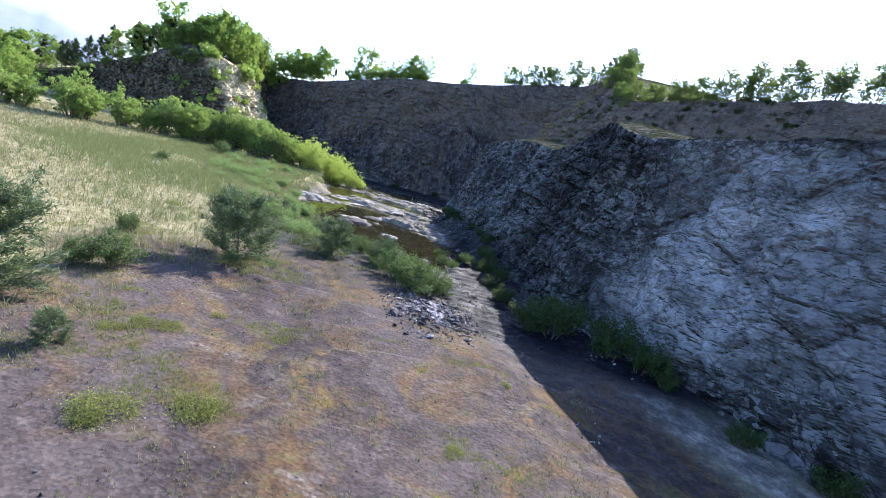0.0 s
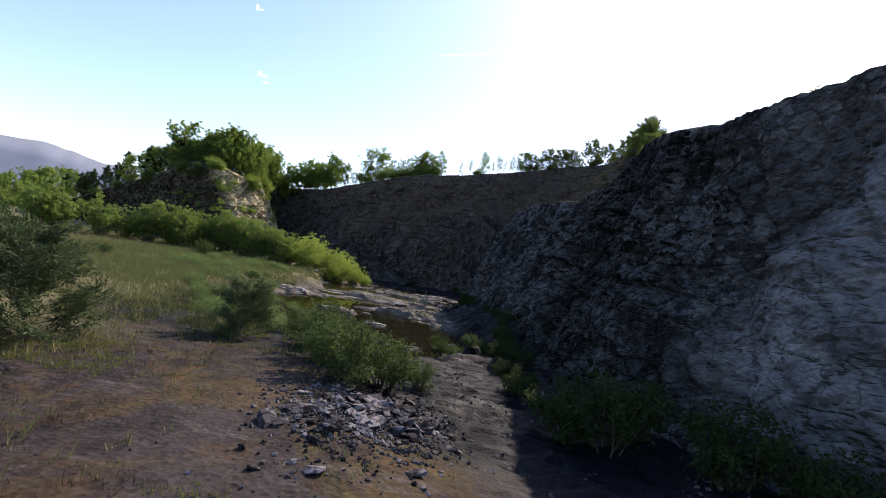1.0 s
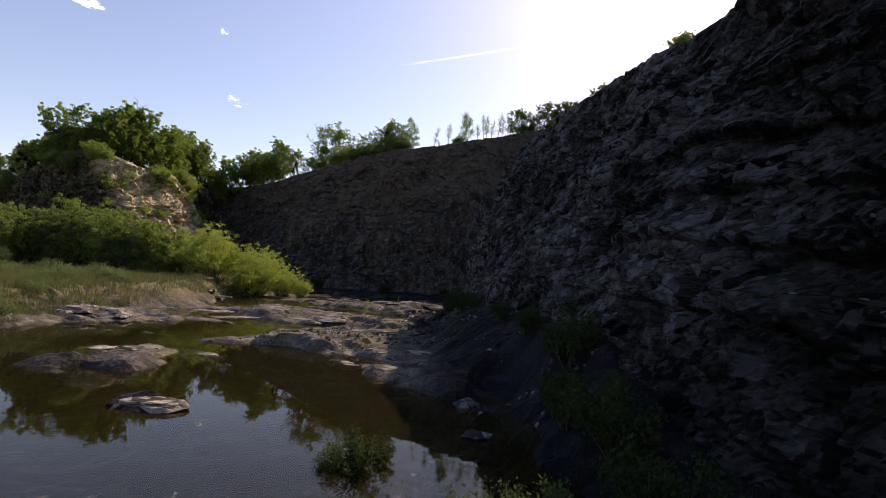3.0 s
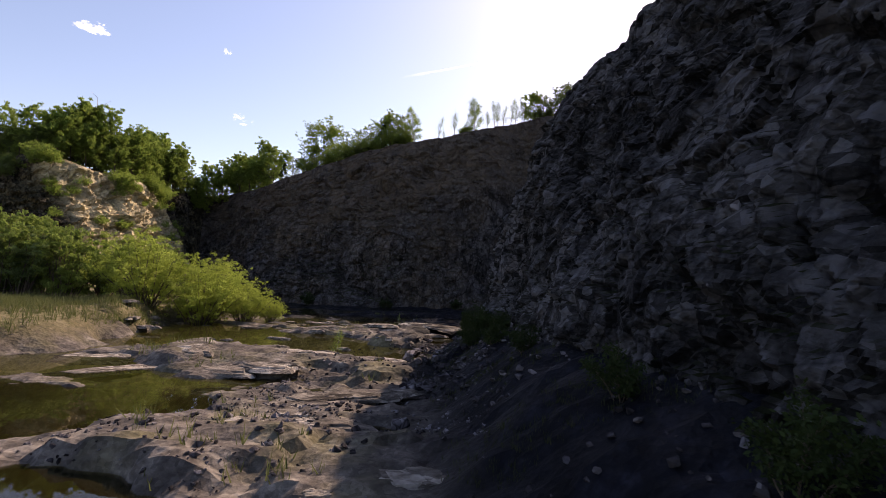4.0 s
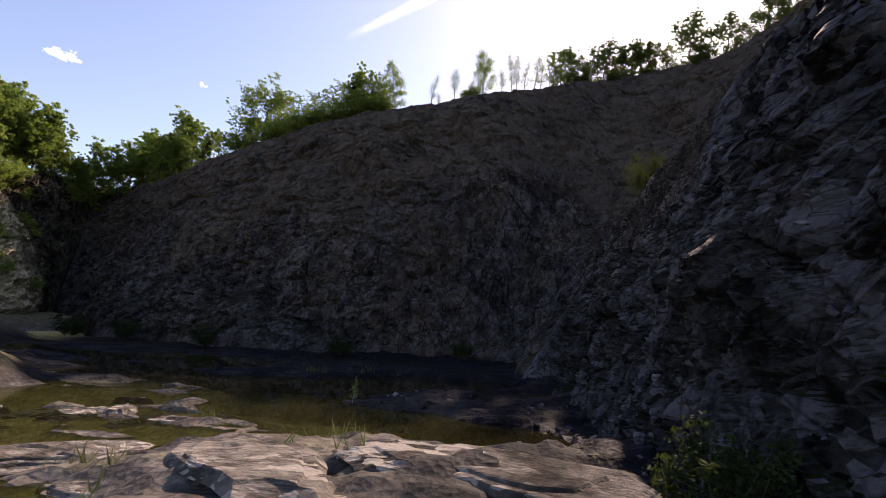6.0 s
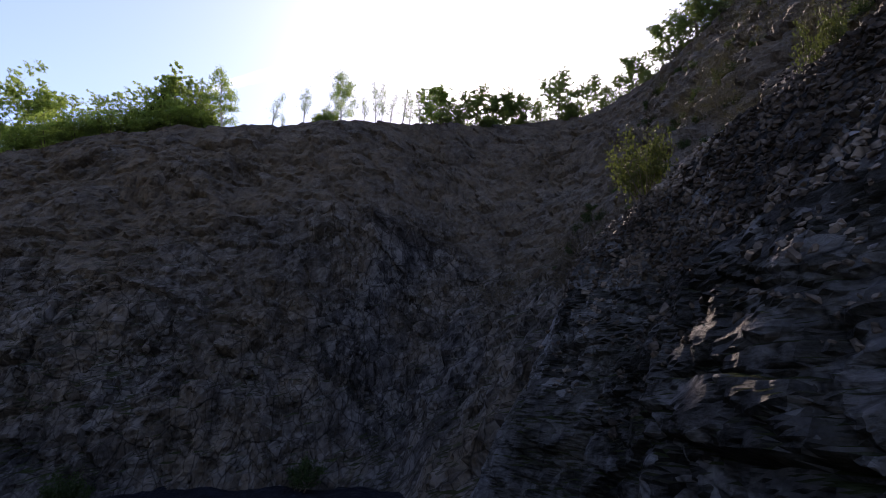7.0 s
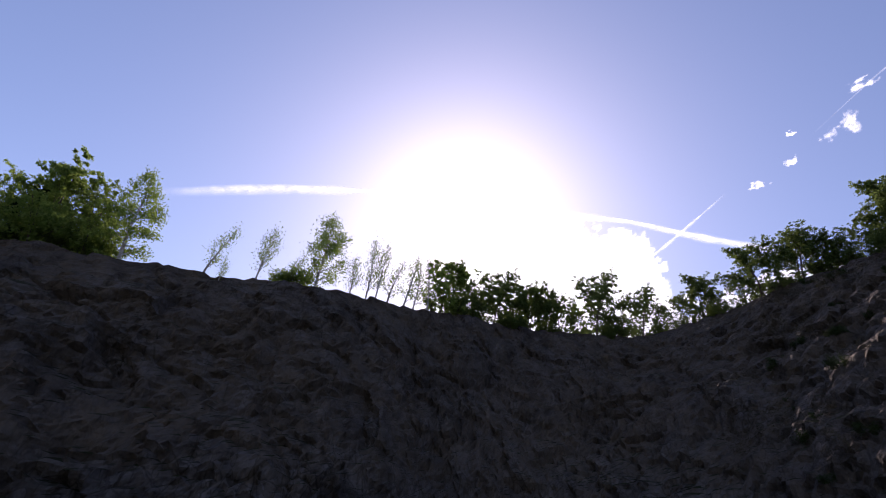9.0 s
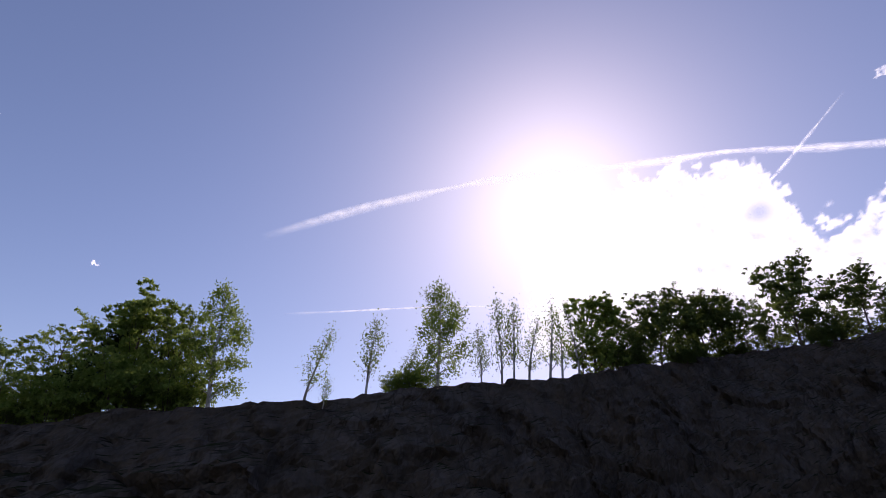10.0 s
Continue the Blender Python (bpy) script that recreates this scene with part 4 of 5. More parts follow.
# willows in front of the knoll and beside the pools
willow = shrub("willow_bush", "large bright green willow bush beside the pools", 6.2, 7.0, 41, LEAF_WILLOW, BARK, 34000, 0.08, 34, "bush", 0.42, 0.36, 1000)
willow_b = shrub("willow_bush", "dense green willow bush on the quarry floor", 6.2, 4.4, 42, LEAF_BRIGHT, BARK, 11000, 0.11, 24, "bush", 0.44, 0.4, 260)
willow_c = shrub("willow_bush", "upright grey-green willow bush on the quarry floor", 6.6, 3.4, 44, LEAF_GREY, BARK, 9000, 0.105, 18, "bush", 0.42, 0.5, 220)
bright_bush = shrub("leafy_bush", "bright green leafy bush at the field's edge", 5.0, 5.5, 43, LEAF_BRIGHT, BARK, 10000, 0.11, 22, "bush", 0.48, 0.5, 240)
for x, y, s in [(-29.5, 106.5, 1.0), (-33.5, 104, 1.02), (-26.8, 109.5, 0.62), (-37, 107, 1.0), (-31, 111, 0.85), (-25.2, 111.8, 0.38)]:
    place(willow, x, y, s, rng.uniform(0, 360), tall=rng.uniform(1.0, 1.15))
for x, y in along([(-40, 104), (-46, 103), (-52, 104), (-57, 101), (-61, 95)], 26):
    place((willow_b, willow_c, willow_b)[rng.integers(3)], x + rng.normal(0, 1.2), y + rng.normal(0, 1.2), rng.uniform(0.8, 1.15), rng.uniform(0, 360), tall=rng.uniform(0.85, 1.2))
for x, y in along([(-38, 112), (-48, 112), (-58, 112), (-64, 104)], 15):
    place((willow_b, willow_c)[rng.integers(2)], x + rng.normal(0, 1.2), y + rng.normal(0, 1.2), rng.uniform(0.6, 0.95), rng.uniform(0, 360), tall=rng.uniform(0.8, 1.15))
for x, y in along([(-64, 91), (-68, 84), (-73, 77), (-80, 72), (-88, 64)], 10):
    place(bright_bush, x + rng.normal(0, 1), y + rng.normal(0, 1), rng.uniform(0.9, 1.2), rng.uniform(0, 360), tall=rng.uniform(1.0, 1.3))

# young pines and shrubs on the gravel
pine_shrub = leafy_tree("young_pine", "bushy young pine standing on the gravel", 4.3, 5.6, 51, LEAF_PINE, BARK, 17000, 0.13, 0.02, 46, "bushy", "pine", 0.13)
place(pine_shrub, -13.7, 30.5, 0.98, 30, tall=0.84)
place(pine_shrub, -18.4, 16.8, 1.1, 140)
place(pine_shrub, -13.0, 15.5, 0.27, 10)
place(pine_shrub, -9.6, 38.5, 0.66, 250)
place(pine_shrub, -5.6, 39.6, 0.5, 200)
mixed = shrub("shrub", "leafy green shrub beside the rubble", 2.9, 3.0, 52, LEAF_SHRUB, BARK, 4200, 0.075, 16, "shrub", 0.14)
for x, y, s in [(-2.3, 34.0, 1.0), (-0.9, 35.8, 0.9), (-4.2, 36.2, 0.9), (-2.6, 36.8, 0.85), (-6.6, 41.2, 0.55), (-8.2, 42.5, 0.6), (0.2, 39.2, 0.55), (-3.2, 38.6, 0.5), (-1.7, 60, 0.42), (-0.6, 59.4, 0.4), (-0.9, 55.2, 0.45), (0.4, 56.2, 0.5), (1.6, 54.6, 0.45), (2.6, 56.6, 0.5), (0.2, 54.0, 0.35), (-18.2, 22.6, 0.55), (-17.0, 23.6, 0.75), (-21, 30, 0.5), (-40.5, 62.5, 0.5), (-47, 89, 1.0)]:
    place(mixed, x, y, s, rng.uniform(0, 360))
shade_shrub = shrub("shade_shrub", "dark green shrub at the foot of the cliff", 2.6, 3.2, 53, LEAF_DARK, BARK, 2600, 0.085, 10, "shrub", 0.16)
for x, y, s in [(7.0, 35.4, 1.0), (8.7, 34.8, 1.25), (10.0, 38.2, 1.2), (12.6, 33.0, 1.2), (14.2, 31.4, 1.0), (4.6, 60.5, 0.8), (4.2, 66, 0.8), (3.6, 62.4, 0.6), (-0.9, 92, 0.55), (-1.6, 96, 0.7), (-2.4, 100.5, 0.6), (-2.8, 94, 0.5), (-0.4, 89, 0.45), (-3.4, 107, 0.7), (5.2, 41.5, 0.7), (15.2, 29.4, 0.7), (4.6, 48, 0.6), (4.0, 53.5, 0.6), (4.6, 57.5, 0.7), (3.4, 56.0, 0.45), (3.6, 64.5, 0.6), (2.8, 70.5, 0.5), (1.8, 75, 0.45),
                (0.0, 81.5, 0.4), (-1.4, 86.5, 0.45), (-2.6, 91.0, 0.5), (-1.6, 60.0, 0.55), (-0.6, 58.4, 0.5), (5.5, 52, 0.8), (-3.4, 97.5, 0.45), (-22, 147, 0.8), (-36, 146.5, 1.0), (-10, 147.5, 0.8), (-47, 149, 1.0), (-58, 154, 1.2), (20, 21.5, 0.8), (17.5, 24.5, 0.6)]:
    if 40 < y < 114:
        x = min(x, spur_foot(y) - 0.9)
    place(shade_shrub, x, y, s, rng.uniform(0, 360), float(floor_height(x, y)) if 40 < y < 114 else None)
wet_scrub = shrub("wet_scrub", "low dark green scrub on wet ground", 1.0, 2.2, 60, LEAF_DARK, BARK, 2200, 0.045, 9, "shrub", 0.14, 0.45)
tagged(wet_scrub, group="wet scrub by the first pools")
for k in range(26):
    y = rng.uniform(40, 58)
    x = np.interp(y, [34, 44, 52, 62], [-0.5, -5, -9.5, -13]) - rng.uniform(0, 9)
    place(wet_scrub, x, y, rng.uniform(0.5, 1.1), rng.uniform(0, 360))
low_willow = shrub("low_willow", "low soft pale green willow scrub", 1.7, 2.6, 54, LEAF_GREY, BARK, 1800, 0.07, 9, "shrub", 0.16, 0.4)
tagged(low_willow, group="low willow scrub")
for k in range(50):
    t = rng.random()
    y = 42 + 52 * t
    x = np.interp(y, EDGE_Y, EDGE_X) - 1.5 - rng.uniform(0, 15) * (0.6 + 0.4 * t)
    place(low_willow, x, y, rng.uniform(0.55, 1.05), rng.uniform(0, 360))
for k in range(34):
    y = rng.uniform(43, 74)
    x = np.interp(y, [43, 50, 60, 74], [-7, -11.5, -16.5, -25]) - rng.uniform(0, 8)
    place(low_willow, x, y, rng.uniform(0.5, 1.0), rng.uniform(0, 360))
broom = shrub("ground_shrub", "low yellow-green shrub on mossy gravel", 0.6, 3.6, 55, LEAF_MOSS, BARK, 5200, 0.036, 30, "shrub", 0.2)
for x, y, s in [(-8.9, 12.8, 1.0), (-6.6, 14.0, 0.95), (-11.8, 18.6, 0.7), (-10.8, 19.0, 0.6), (-12.4, 17.6, 0.55), (0.8, 12.2, 0.7), (2.0, 16.0, 0.5), (4.2, 22.4, 0.35), (-20, 44, 0.8), (-25.0, 41, 0.7), (-10, 21.5, 0.4)]:
    place(broom, x, y, s, rng.uniform(0, 360))
# bushes on the scree behind the spur
scree_bush = shrub("scree_bush", "yellowish leafy bush on the scree", 3.6, 3.2, 56, LEAF_OLIVE, BARK, 3200, 0.09, 16, "bush", 0.2)
for x, y, s, tall in [(1.6, 127.8, 0.55, 1.65), (9.0, 125.7, 0.8, 1.7), (2.6, 128.6, 0.4, 1.2), (10.4, 126.2, 0.5, 1.3)]:
    place(scree_bush, x, y, s, rng.uniform(0, 360), tall=tall)

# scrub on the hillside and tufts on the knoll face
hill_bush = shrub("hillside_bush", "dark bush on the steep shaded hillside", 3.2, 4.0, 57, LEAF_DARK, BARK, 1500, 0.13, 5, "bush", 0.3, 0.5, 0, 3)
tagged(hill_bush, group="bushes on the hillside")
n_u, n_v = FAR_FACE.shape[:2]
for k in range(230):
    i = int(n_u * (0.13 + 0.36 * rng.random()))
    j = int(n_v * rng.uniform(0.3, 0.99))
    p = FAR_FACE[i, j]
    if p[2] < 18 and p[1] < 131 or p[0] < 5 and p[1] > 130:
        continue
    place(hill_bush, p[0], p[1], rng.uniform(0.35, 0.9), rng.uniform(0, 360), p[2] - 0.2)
dry_brush = shrub("dry_brush", "leafless brown brushwood on the steep hillside", 2.2, 2.8, 59, BRUSH, BARK, 700, 0.08, 6, "brushwood", 0.22, 0.25, 0, 3)
tagged(dry_brush, group="brushwood on the hillside")
for k in range(260):
    p = FAR_FACE[int(n_u * (0.14 + 0.36 * rng.random())), int(n_v * rng.uniform(0.25, 0.99))]
    if (p[2] > 15 or p[1] > 131) and p[0] > 2:
        place(dry_brush, p[0], p[1], rng.uniform(0.5, 1.1), rng.uniform(0, 360), p[2] - 0.2)
face_bush = shrub("face_bush", "green tuft growing on the rock face", 1.4, 2.2, 58, LEAF_TREE, BARK, 700, 0.1, 5, "shrub", 0.2, 0.5, 0, 3)
n_u, n_v = KNOLL_FACE.shape[:2]
for k in range(55):
    p = KNOLL_FACE[int(n_u * rng.uniform(0.06, 0.26)), int(n_v * (1 - rng.random() ** 1.2 * 0.85) - 1)]
    place(face_bush, p[0], p[1], rng.uniform(0.5, 1.3), rng.uniform(0, 360), p[2] - 0.2)

for k in range(20):
    p = KNOLL_FACE[int(n_u * rng.uniform(0.05, 0.4)), n_v - 1 - int(rng.random() ** 2 * 9)]
    place(thicket if p[0] < -78 else rim_bush, p[0] + rng.normal(0, 0.5), p[1] + rng.normal(0, 0.5), rng.uniform(0.7, 1.3), rng.uniform(0, 360), p[2] - 0.6)
for k in range(70):
    p = KNOLL_FACE[int(n_u * rng.uniform(0.36, 0.78)), int(n_v * rng.uniform(0.1, 0.99))]
    place(hill_bush, p[0], p[1], rng.uniform(0.6, 1.2), rng.uniform(0, 360), p[2] - 0.2)


# ---- grass ----
def grass(name, label, xs, ys, material, height, blades, seed, thin=1.0):
    g = np.random.default_rng(seed)
    n = len(xs)
    zs = floor_height(xs, ys)
    keep = zs > 0.1
    xs, ys, zs = xs[keep], ys[keep], zs[keep]
    n = len(xs)
    root = np.repeat(np.stack([xs, ys, zs], 1), blades, 0)
    root[:, :2] += g.normal(0, 0.09, (n * blades, 2))
    hgt = height * g.uniform(0.5, 1.3, (n * blades, 1)) * np.repeat(g.uniform(0.6, 1.3, (n, 1)), blades, 0)
    tip = root + np.concatenate([g.normal(0, 0.35, (n * blades, 2)) * hgt, hgt], 1)
    side = g.normal(0, 1, (n * blades, 3)) * (1, 1, 0)
    side = side / np.linalg.norm(side, axis=1)[:, None] * g.uniform(0.012, 0.03, (n * blades, 1)) * thin
    root[:, 2] -= 0.03
    return tagged(new(name, soup_mesh(name, np.stack([root - side, root + side, tip], 1), material)), label, "grass", kind="stuff")


def scatter(count, x0, x1, y0, y1, keep, seed):
    g = np.random.default_rng(seed)
    x, y = g.uniform(x0, x1, count), g.uniform(y0, y1, count)
    k = keep(x, y, g.random(count))
    return x[k], y[k]


def edge_gap(x, y):
    return np.interp(y, EDGE_Y, EDGE_X) - x


def green_share(x, y):
    """How far the sedge by the pools has taken over from the dry grass."""
    return smooth((y - 36 + 10 * fbm(x / 9, y / 9, 4, 3, 99)) / 22) * smooth((x + 62 + 14 * fbm(x / 10, y / 10, 5, 3, 100)) / 26)


gxs, gys = scatter(60000, -85, 4, 8, 108, lambda x, y, r: (edge_gap(x, y) > 1) & (r < smooth((-x - 8 + 0.3 * (y - 30) + 6 * fbm(x / 6, y / 6, 2, 3, 98)) / 12) * (1 - 0.8 * green_share(x, y))), 61)
grass("dry_grass", "dry pale straw-coloured grass on the field", gxs, gys, GRASS_DRY, 0.42, 4, 62)
gxs, gys = scatter(60000, -64, -4, 34, 104, lambda x, y, r: (edge_gap(x, y) > -1) & (r < green_share(x, y) * (1 - 0.85 * bog(x, y))), 63)
grass("green_grass", "soft green grass and sedge near the pools", gxs, gys, GRASS_GREEN, 0.6, 4, 64)
gxs, gys = scatter(13000, -24, 10, 4, 48, lambda x, y, r: (edge_gap(x, y) > -3) & (r < 0.6 * smooth(fbm(x / 2.2, y / 2.2, 6, 3, 101) * 2 + 0.1)), 65)
grass("weeds", "sparse green and yellow weeds on the gravel", gxs, gys, GRASS_DRY, 0.13, 5, 66)
gxs, gys = scatter(60000, -24, 8, 4, 40, lambda x, y, r: (edge_gap(x, y) > 0) & ((y < 24) | (x < -5)) & (r < 0.9 * smooth(fbm(x / 3.4, y / 2.4, 12, 4, 105) * 2.6 - 0.75)), 80)
grass("moss_tufts", "low yellow-green and brown mossy tufts on the gravel", gxs, gys, LEAF_MOSS, 0.1, 5, 81, 0.8)
gxs, gys = scatter(12000, -24, 8, 4, 40, lambda x, y, r: (edge_gap(x, y) > 0) & ((y < 24) | (x < -5)) & (r < 0.6 * smooth(fbm(x / 2.6, y / 2.6, 14, 4, 106) * 2.4 - 0.6)), 82)
grass("dead_weeds", "dry brown dead weeds on the gravel", gxs, gys, BRUSH, 0.16, 4, 83, 0.6)
gxs, gys = scatter(7000, -24, 10, 42, 132, lambda x, y, r: (edge_gap(x, y) < 0) & (x < spur_foot(y) - 7) & (r < 0.7 * smooth(fbm(x / 3, y / 3, 9, 3, 102) * 2.5 - 0.2 + 0.6 * smooth((70 - y) / 8))), 67)
grass("sedge", "tufts of sedge among the bedrock slabs", gxs, gys, GRASS_GREEN, 0.4, 5, 68)

gxs, gys = scatter(26000, -30, 3, 33, 63, lambda x, y, r: r < bog(x, y) * smooth(fbm(x / 2.5, y / 2.5, 3, 3, 103) * 1.6 + 0.55), 69)
grass("bog_sedge", "dark green sedge and rushes on wet ground", gxs, gys, GRASS_DARK, 0.26, 5, 70, 0.7)

gxs, gys = scatter(16000, -6, 8, 50, 108, lambda x, y, r: r < 0.8 * smooth(fbm(x / 2.5, y / 2.5, 3, 3, 104) * 1.8 + 0.3) * smooth((x - spur_foot(y) + 6) / 2), 77)
grass("talus_herbs", "low dark herbs and leaf litter on the talus", gxs, gys, GRASS_DARK, 0.13, 8, 78, 0.4)


# ---- stones ----
def stone_mesh(seed, flat=0.6, material=STONE):
    g = np.random.default_rng(seed)
    bm = bmesh.new()
    for p in g.uniform(-1, 1, (13, 3)):
        q = p / max(0.75, np.linalg.norm(p) ** 0.6)
        bm.verts.new((q[0], q[1] * 0.8, q[2] * flat))
    bmesh.ops.convex_hull(bm, input=bm.verts)
    for v in [v for v in bm.verts if not v.link_faces]:
        bm.verts.remove(v)
    me = bpy.data.meshes.new("stone")
    bm.to_mesh(me)
    bm.free()
    me.materials.append(material)
    return me


SCREE = rock_material("scree_stone", (0.018, 0.014, 0.013), (0.055, 0.045, 0.04), (0.15, 0.125, 0.11), (0.07, 0.053, 0.04), 0.4, soil_amount=0.0, relief=0.06)
SCREE_STONES = [stone_mesh(230 + k, 0.4 + 0.06 * (k % 6), SCREE) for k in range(12)]
STONES = [stone_mesh(200 + k, 0.35 + 0.07 * (k % 6)) for k in range(12)]


def loose_stones(name, label, spots, seed, material=STONE):
    """Many small stones in one mesh."""
    g = np.random.default_rng(seed)
    shapes = []
    for me in STONES:
        co = np.empty(len(me.vertices) * 3, np.float32)
        me.vertices.foreach_get("co", co)
        shapes.append((co.reshape(-1, 3), [tuple(p.vertices) for p in me.polygons]))
    verts, faces, base = [], [], 0
    for x, y, z, s in spots:
        co, polys = shapes[g.integers(len(shapes))]
        turn = np.array(Euler((g.normal(0, 0.5), g.normal(0, 0.5), g.uniform(0, 6.3))).to_matrix())
        verts.append(co @ turn.T * s + (x, y, z + 0.15 * s))
        faces += [tuple(i + base for i in p) for p in polys]
        base += len(co)
    me = bpy.data.meshes.new(name)
    me.from_pydata(np.concatenate(verts).tolist(), [], faces)
    me.materials.append(material)
    return tagged(new(name, me), label, "stones", kind="stuff")


spots = []
for x, y in zip(*scatter(2600, -9, 14, 20, 60, lambda x, y, r: (edge_gap(x, y) < 1.5) & (r < smooth(fbm(x / 3, y / 3, 8, 3, 111) * 1.6 + 0.35)), 71)):
    spots.append((x, y, surface(x, y), rng.uniform(0.04, 0.16)))
for x, y in zip(*scatter(1900, -12, 4, 74, 122, lambda x, y, r: (edge_gap(x, y) < -14) & (r < smooth(fbm(x / 3, y / 3, 8, 3, 112) * 1.6 + 0.3)), 72)):
    spots.append((x, y, surface(x, y), rng.uniform(0.05, 0.2)))
for x, y in zip(*scatter(5200, -13, -1, 73, 92, lambda x, y, r: r < smooth(fbm(x / 2.4, y / 2.4, 8, 3, 114) * 2 + 0.1 + 0.08 * (x + 8)), 84)):
    if surface(x, y) > 0.02:
        spots.append((x, y, surface(x, y), 0.025 + 0.09 * rng.random() ** 2.5))
for x, y in zip(*scatter(2600, -5, 8, 56, 106, lambda x, y, r: (x > spur_foot(y) - 6) & (x < spur_foot(y)) & (r < smooth(fbm(x / 3, y / 3, 8, 3, 113) * 1.6 + 0.4)), 79)):
    spots.append((x, y, float(floor_height(x, y)), rng.uniform(0.04, 0.17)))
for x, y in zip(*scatter(700, -14, 6, 3, 26, lambda x, y, r: r < 0.6, 73)):
    spots.append((x, y, surface(x, y), rng.uniform(0.025, 0.07)))
for k in range(3000):
    x, y = -0.2 + rng.normal(0, 1.3), 31.0 + rng.normal(0, 2.0)
    spots.append((x, y, surface(x, y), rng.uniform(0.03, 0.13)))
loose_stones("loose_stones", "small broken slate stones strewn over the floor", spots, 74)
spots = []
for x, y in zip(*scatter(9000, -1.5, 18, 116, 132, lambda x, y, r: r < 0.75 * smooth((132 - y) / 3), 75)):
    spots.append((x, y, surface(x, y), rng.uniform(0.04, 0.15) * (1.6 if rng.random() < 0.08 else 1)))
rows_on = np.nonzero(SPUR_FACE[:, 0, 1] > 117)[0]
for k in range(3400):
    p = SPUR_FACE[rows_on[rng.integers(len(rows_on))], int(SPUR_FACE.shape[1] * (1 - 0.26 * rng.random() ** 1.3)) - 1]
    spots.append((p[0], p[1] + rng.uniform(-0.1, 0.1), p[2] - 0.02, rng.uniform(0.04, 0.17)))
slope = tagged(new("scree_slope"), "slope of loose brown slate stones behind the spur", "scree")
slope.location = (6, 126, 12)
for k in range(200):
    x, y = rng.uniform(2.5, 13), rng.uniform(122, 129.5)
    s = 0.08 + 0.2 * rng.random() ** 2
    stone = part("stone", SCREE_STONES[rng.integers(12)], slope)
    stone.matrix_basis = pose(x - 6, y - 126, surface(x, y) - 12 + 0.2 * s, rng.normal(0, 15), rng.normal(0, 15), rng.uniform(0, 360)) @ Matrix.Diagonal((s * 1.3, s, s * 0.8, 1))
loose_stones("scree", "scree of angular brown slate stones behind the spur", spots, 76, SCREE)

rubble = tagged(new("rubble_pile"), "pile of large angular grey slate blocks", "rubble")
rubble.location = (0.4, 30.5, 1.0)
for k in range(290):
    x, y = -0.1 + rng.normal(0, 1.2), 31.2 + rng.normal(0, 1.9)
    s = 0.07 + 0.3 * rng.random() ** 2.6
    stone = part("stone", STONES[rng.integers(12)], rubble)
    stone.matrix_basis = pose(x - 0.4, y - 30.5, surface(x, y) + 0.25 * s - 1.0 + 0.08 * max(0, 1 - math.hypot(x - 0.2, (y - 31) / 2) / 2), rng.normal(0, 13), rng.normal(0, 13), rng.uniform(0, 360)) @ Matrix.Diagonal((s * 1.45, s * 1.05, s * 0.6, 1))
for x, y, s in [(-0.6, 32.2, 0.62), (0.1, 31.2, 0.5), (-1.9, 29.0, 0.55), (0.5, 33.4, 0.45), (-1.0, 30.4, 0.42), (-2.4, 27.8, 0.45)]:
    stone = part("stone", STONES[rng.integers(12)], rubble)
    stone.matrix_basis = pose(x - 0.4, y - 30.5, surface(x, y) + 0.12 * s - 1.0, rng.normal(0, 10), rng.normal(0, 10), rng.uniform(0, 360)) @ Matrix.Diagonal((s * 1.45, s, s * 0.6, 1))
bank = tagged(new("stone_bank"), "bank of broken grey slate stones beside the dark pool", "rubble")
bank.location = (-4.5, 93, 0.3)
for k in range(190):
    y = rng.uniform(84, 100)
    x = np.interp(y, [84, 92, 100], [-3.2, -5.0, -6.2]) + rng.normal(0, 1.0)
    s = 0.08 + 0.3 * rng.random() ** 2.4
    stone = part("stone", STONES[rng.integers(12)], bank)
    stone.matrix_basis = pose(x + 4.5, y - 93, max(surface(x, y), -0.1) - 0.3 + 0.2 * s, rng.normal(0, 14), rng.normal(0, 14), rng.uniform(0, 360)) @ Matrix.Diagonal((s * 1.35, s, s * 0.75, 1))
for x, y, s in [(-7.2, 92.2, 0.38), (-6.1, 91.6, 0.75), (-12.5, 93.2, 0.16), (-5.0, 88.2, 0.3), (-4.2, 90.3, 0.45), (-4.8, 96.5, 0.4), (-3.4, 85.5, 0.5), (-3.8, 79.5, 0.4), (-8.5, 90.0, 0.14), (1.2, 63, 0.45), (-5.6, 98.8, 0.3), (0.6, 66.3, 0.5), (-0.2, 58, 0.5)]:
    boulder = new("boulder", STONES[rng.integers(12)])
    boulder.matrix_basis = pose(x, y, max(surface(x, y), -0.05) + 0.22 * s, rng.normal(0, 8), rng.normal(0, 8), rng.uniform(0, 360)) @ Matrix.Diagonal((s * 1.2, s, s, 1))
    tagged(boulder, "pale angular boulder beside the pools", "boulder", "boulders by the pools")


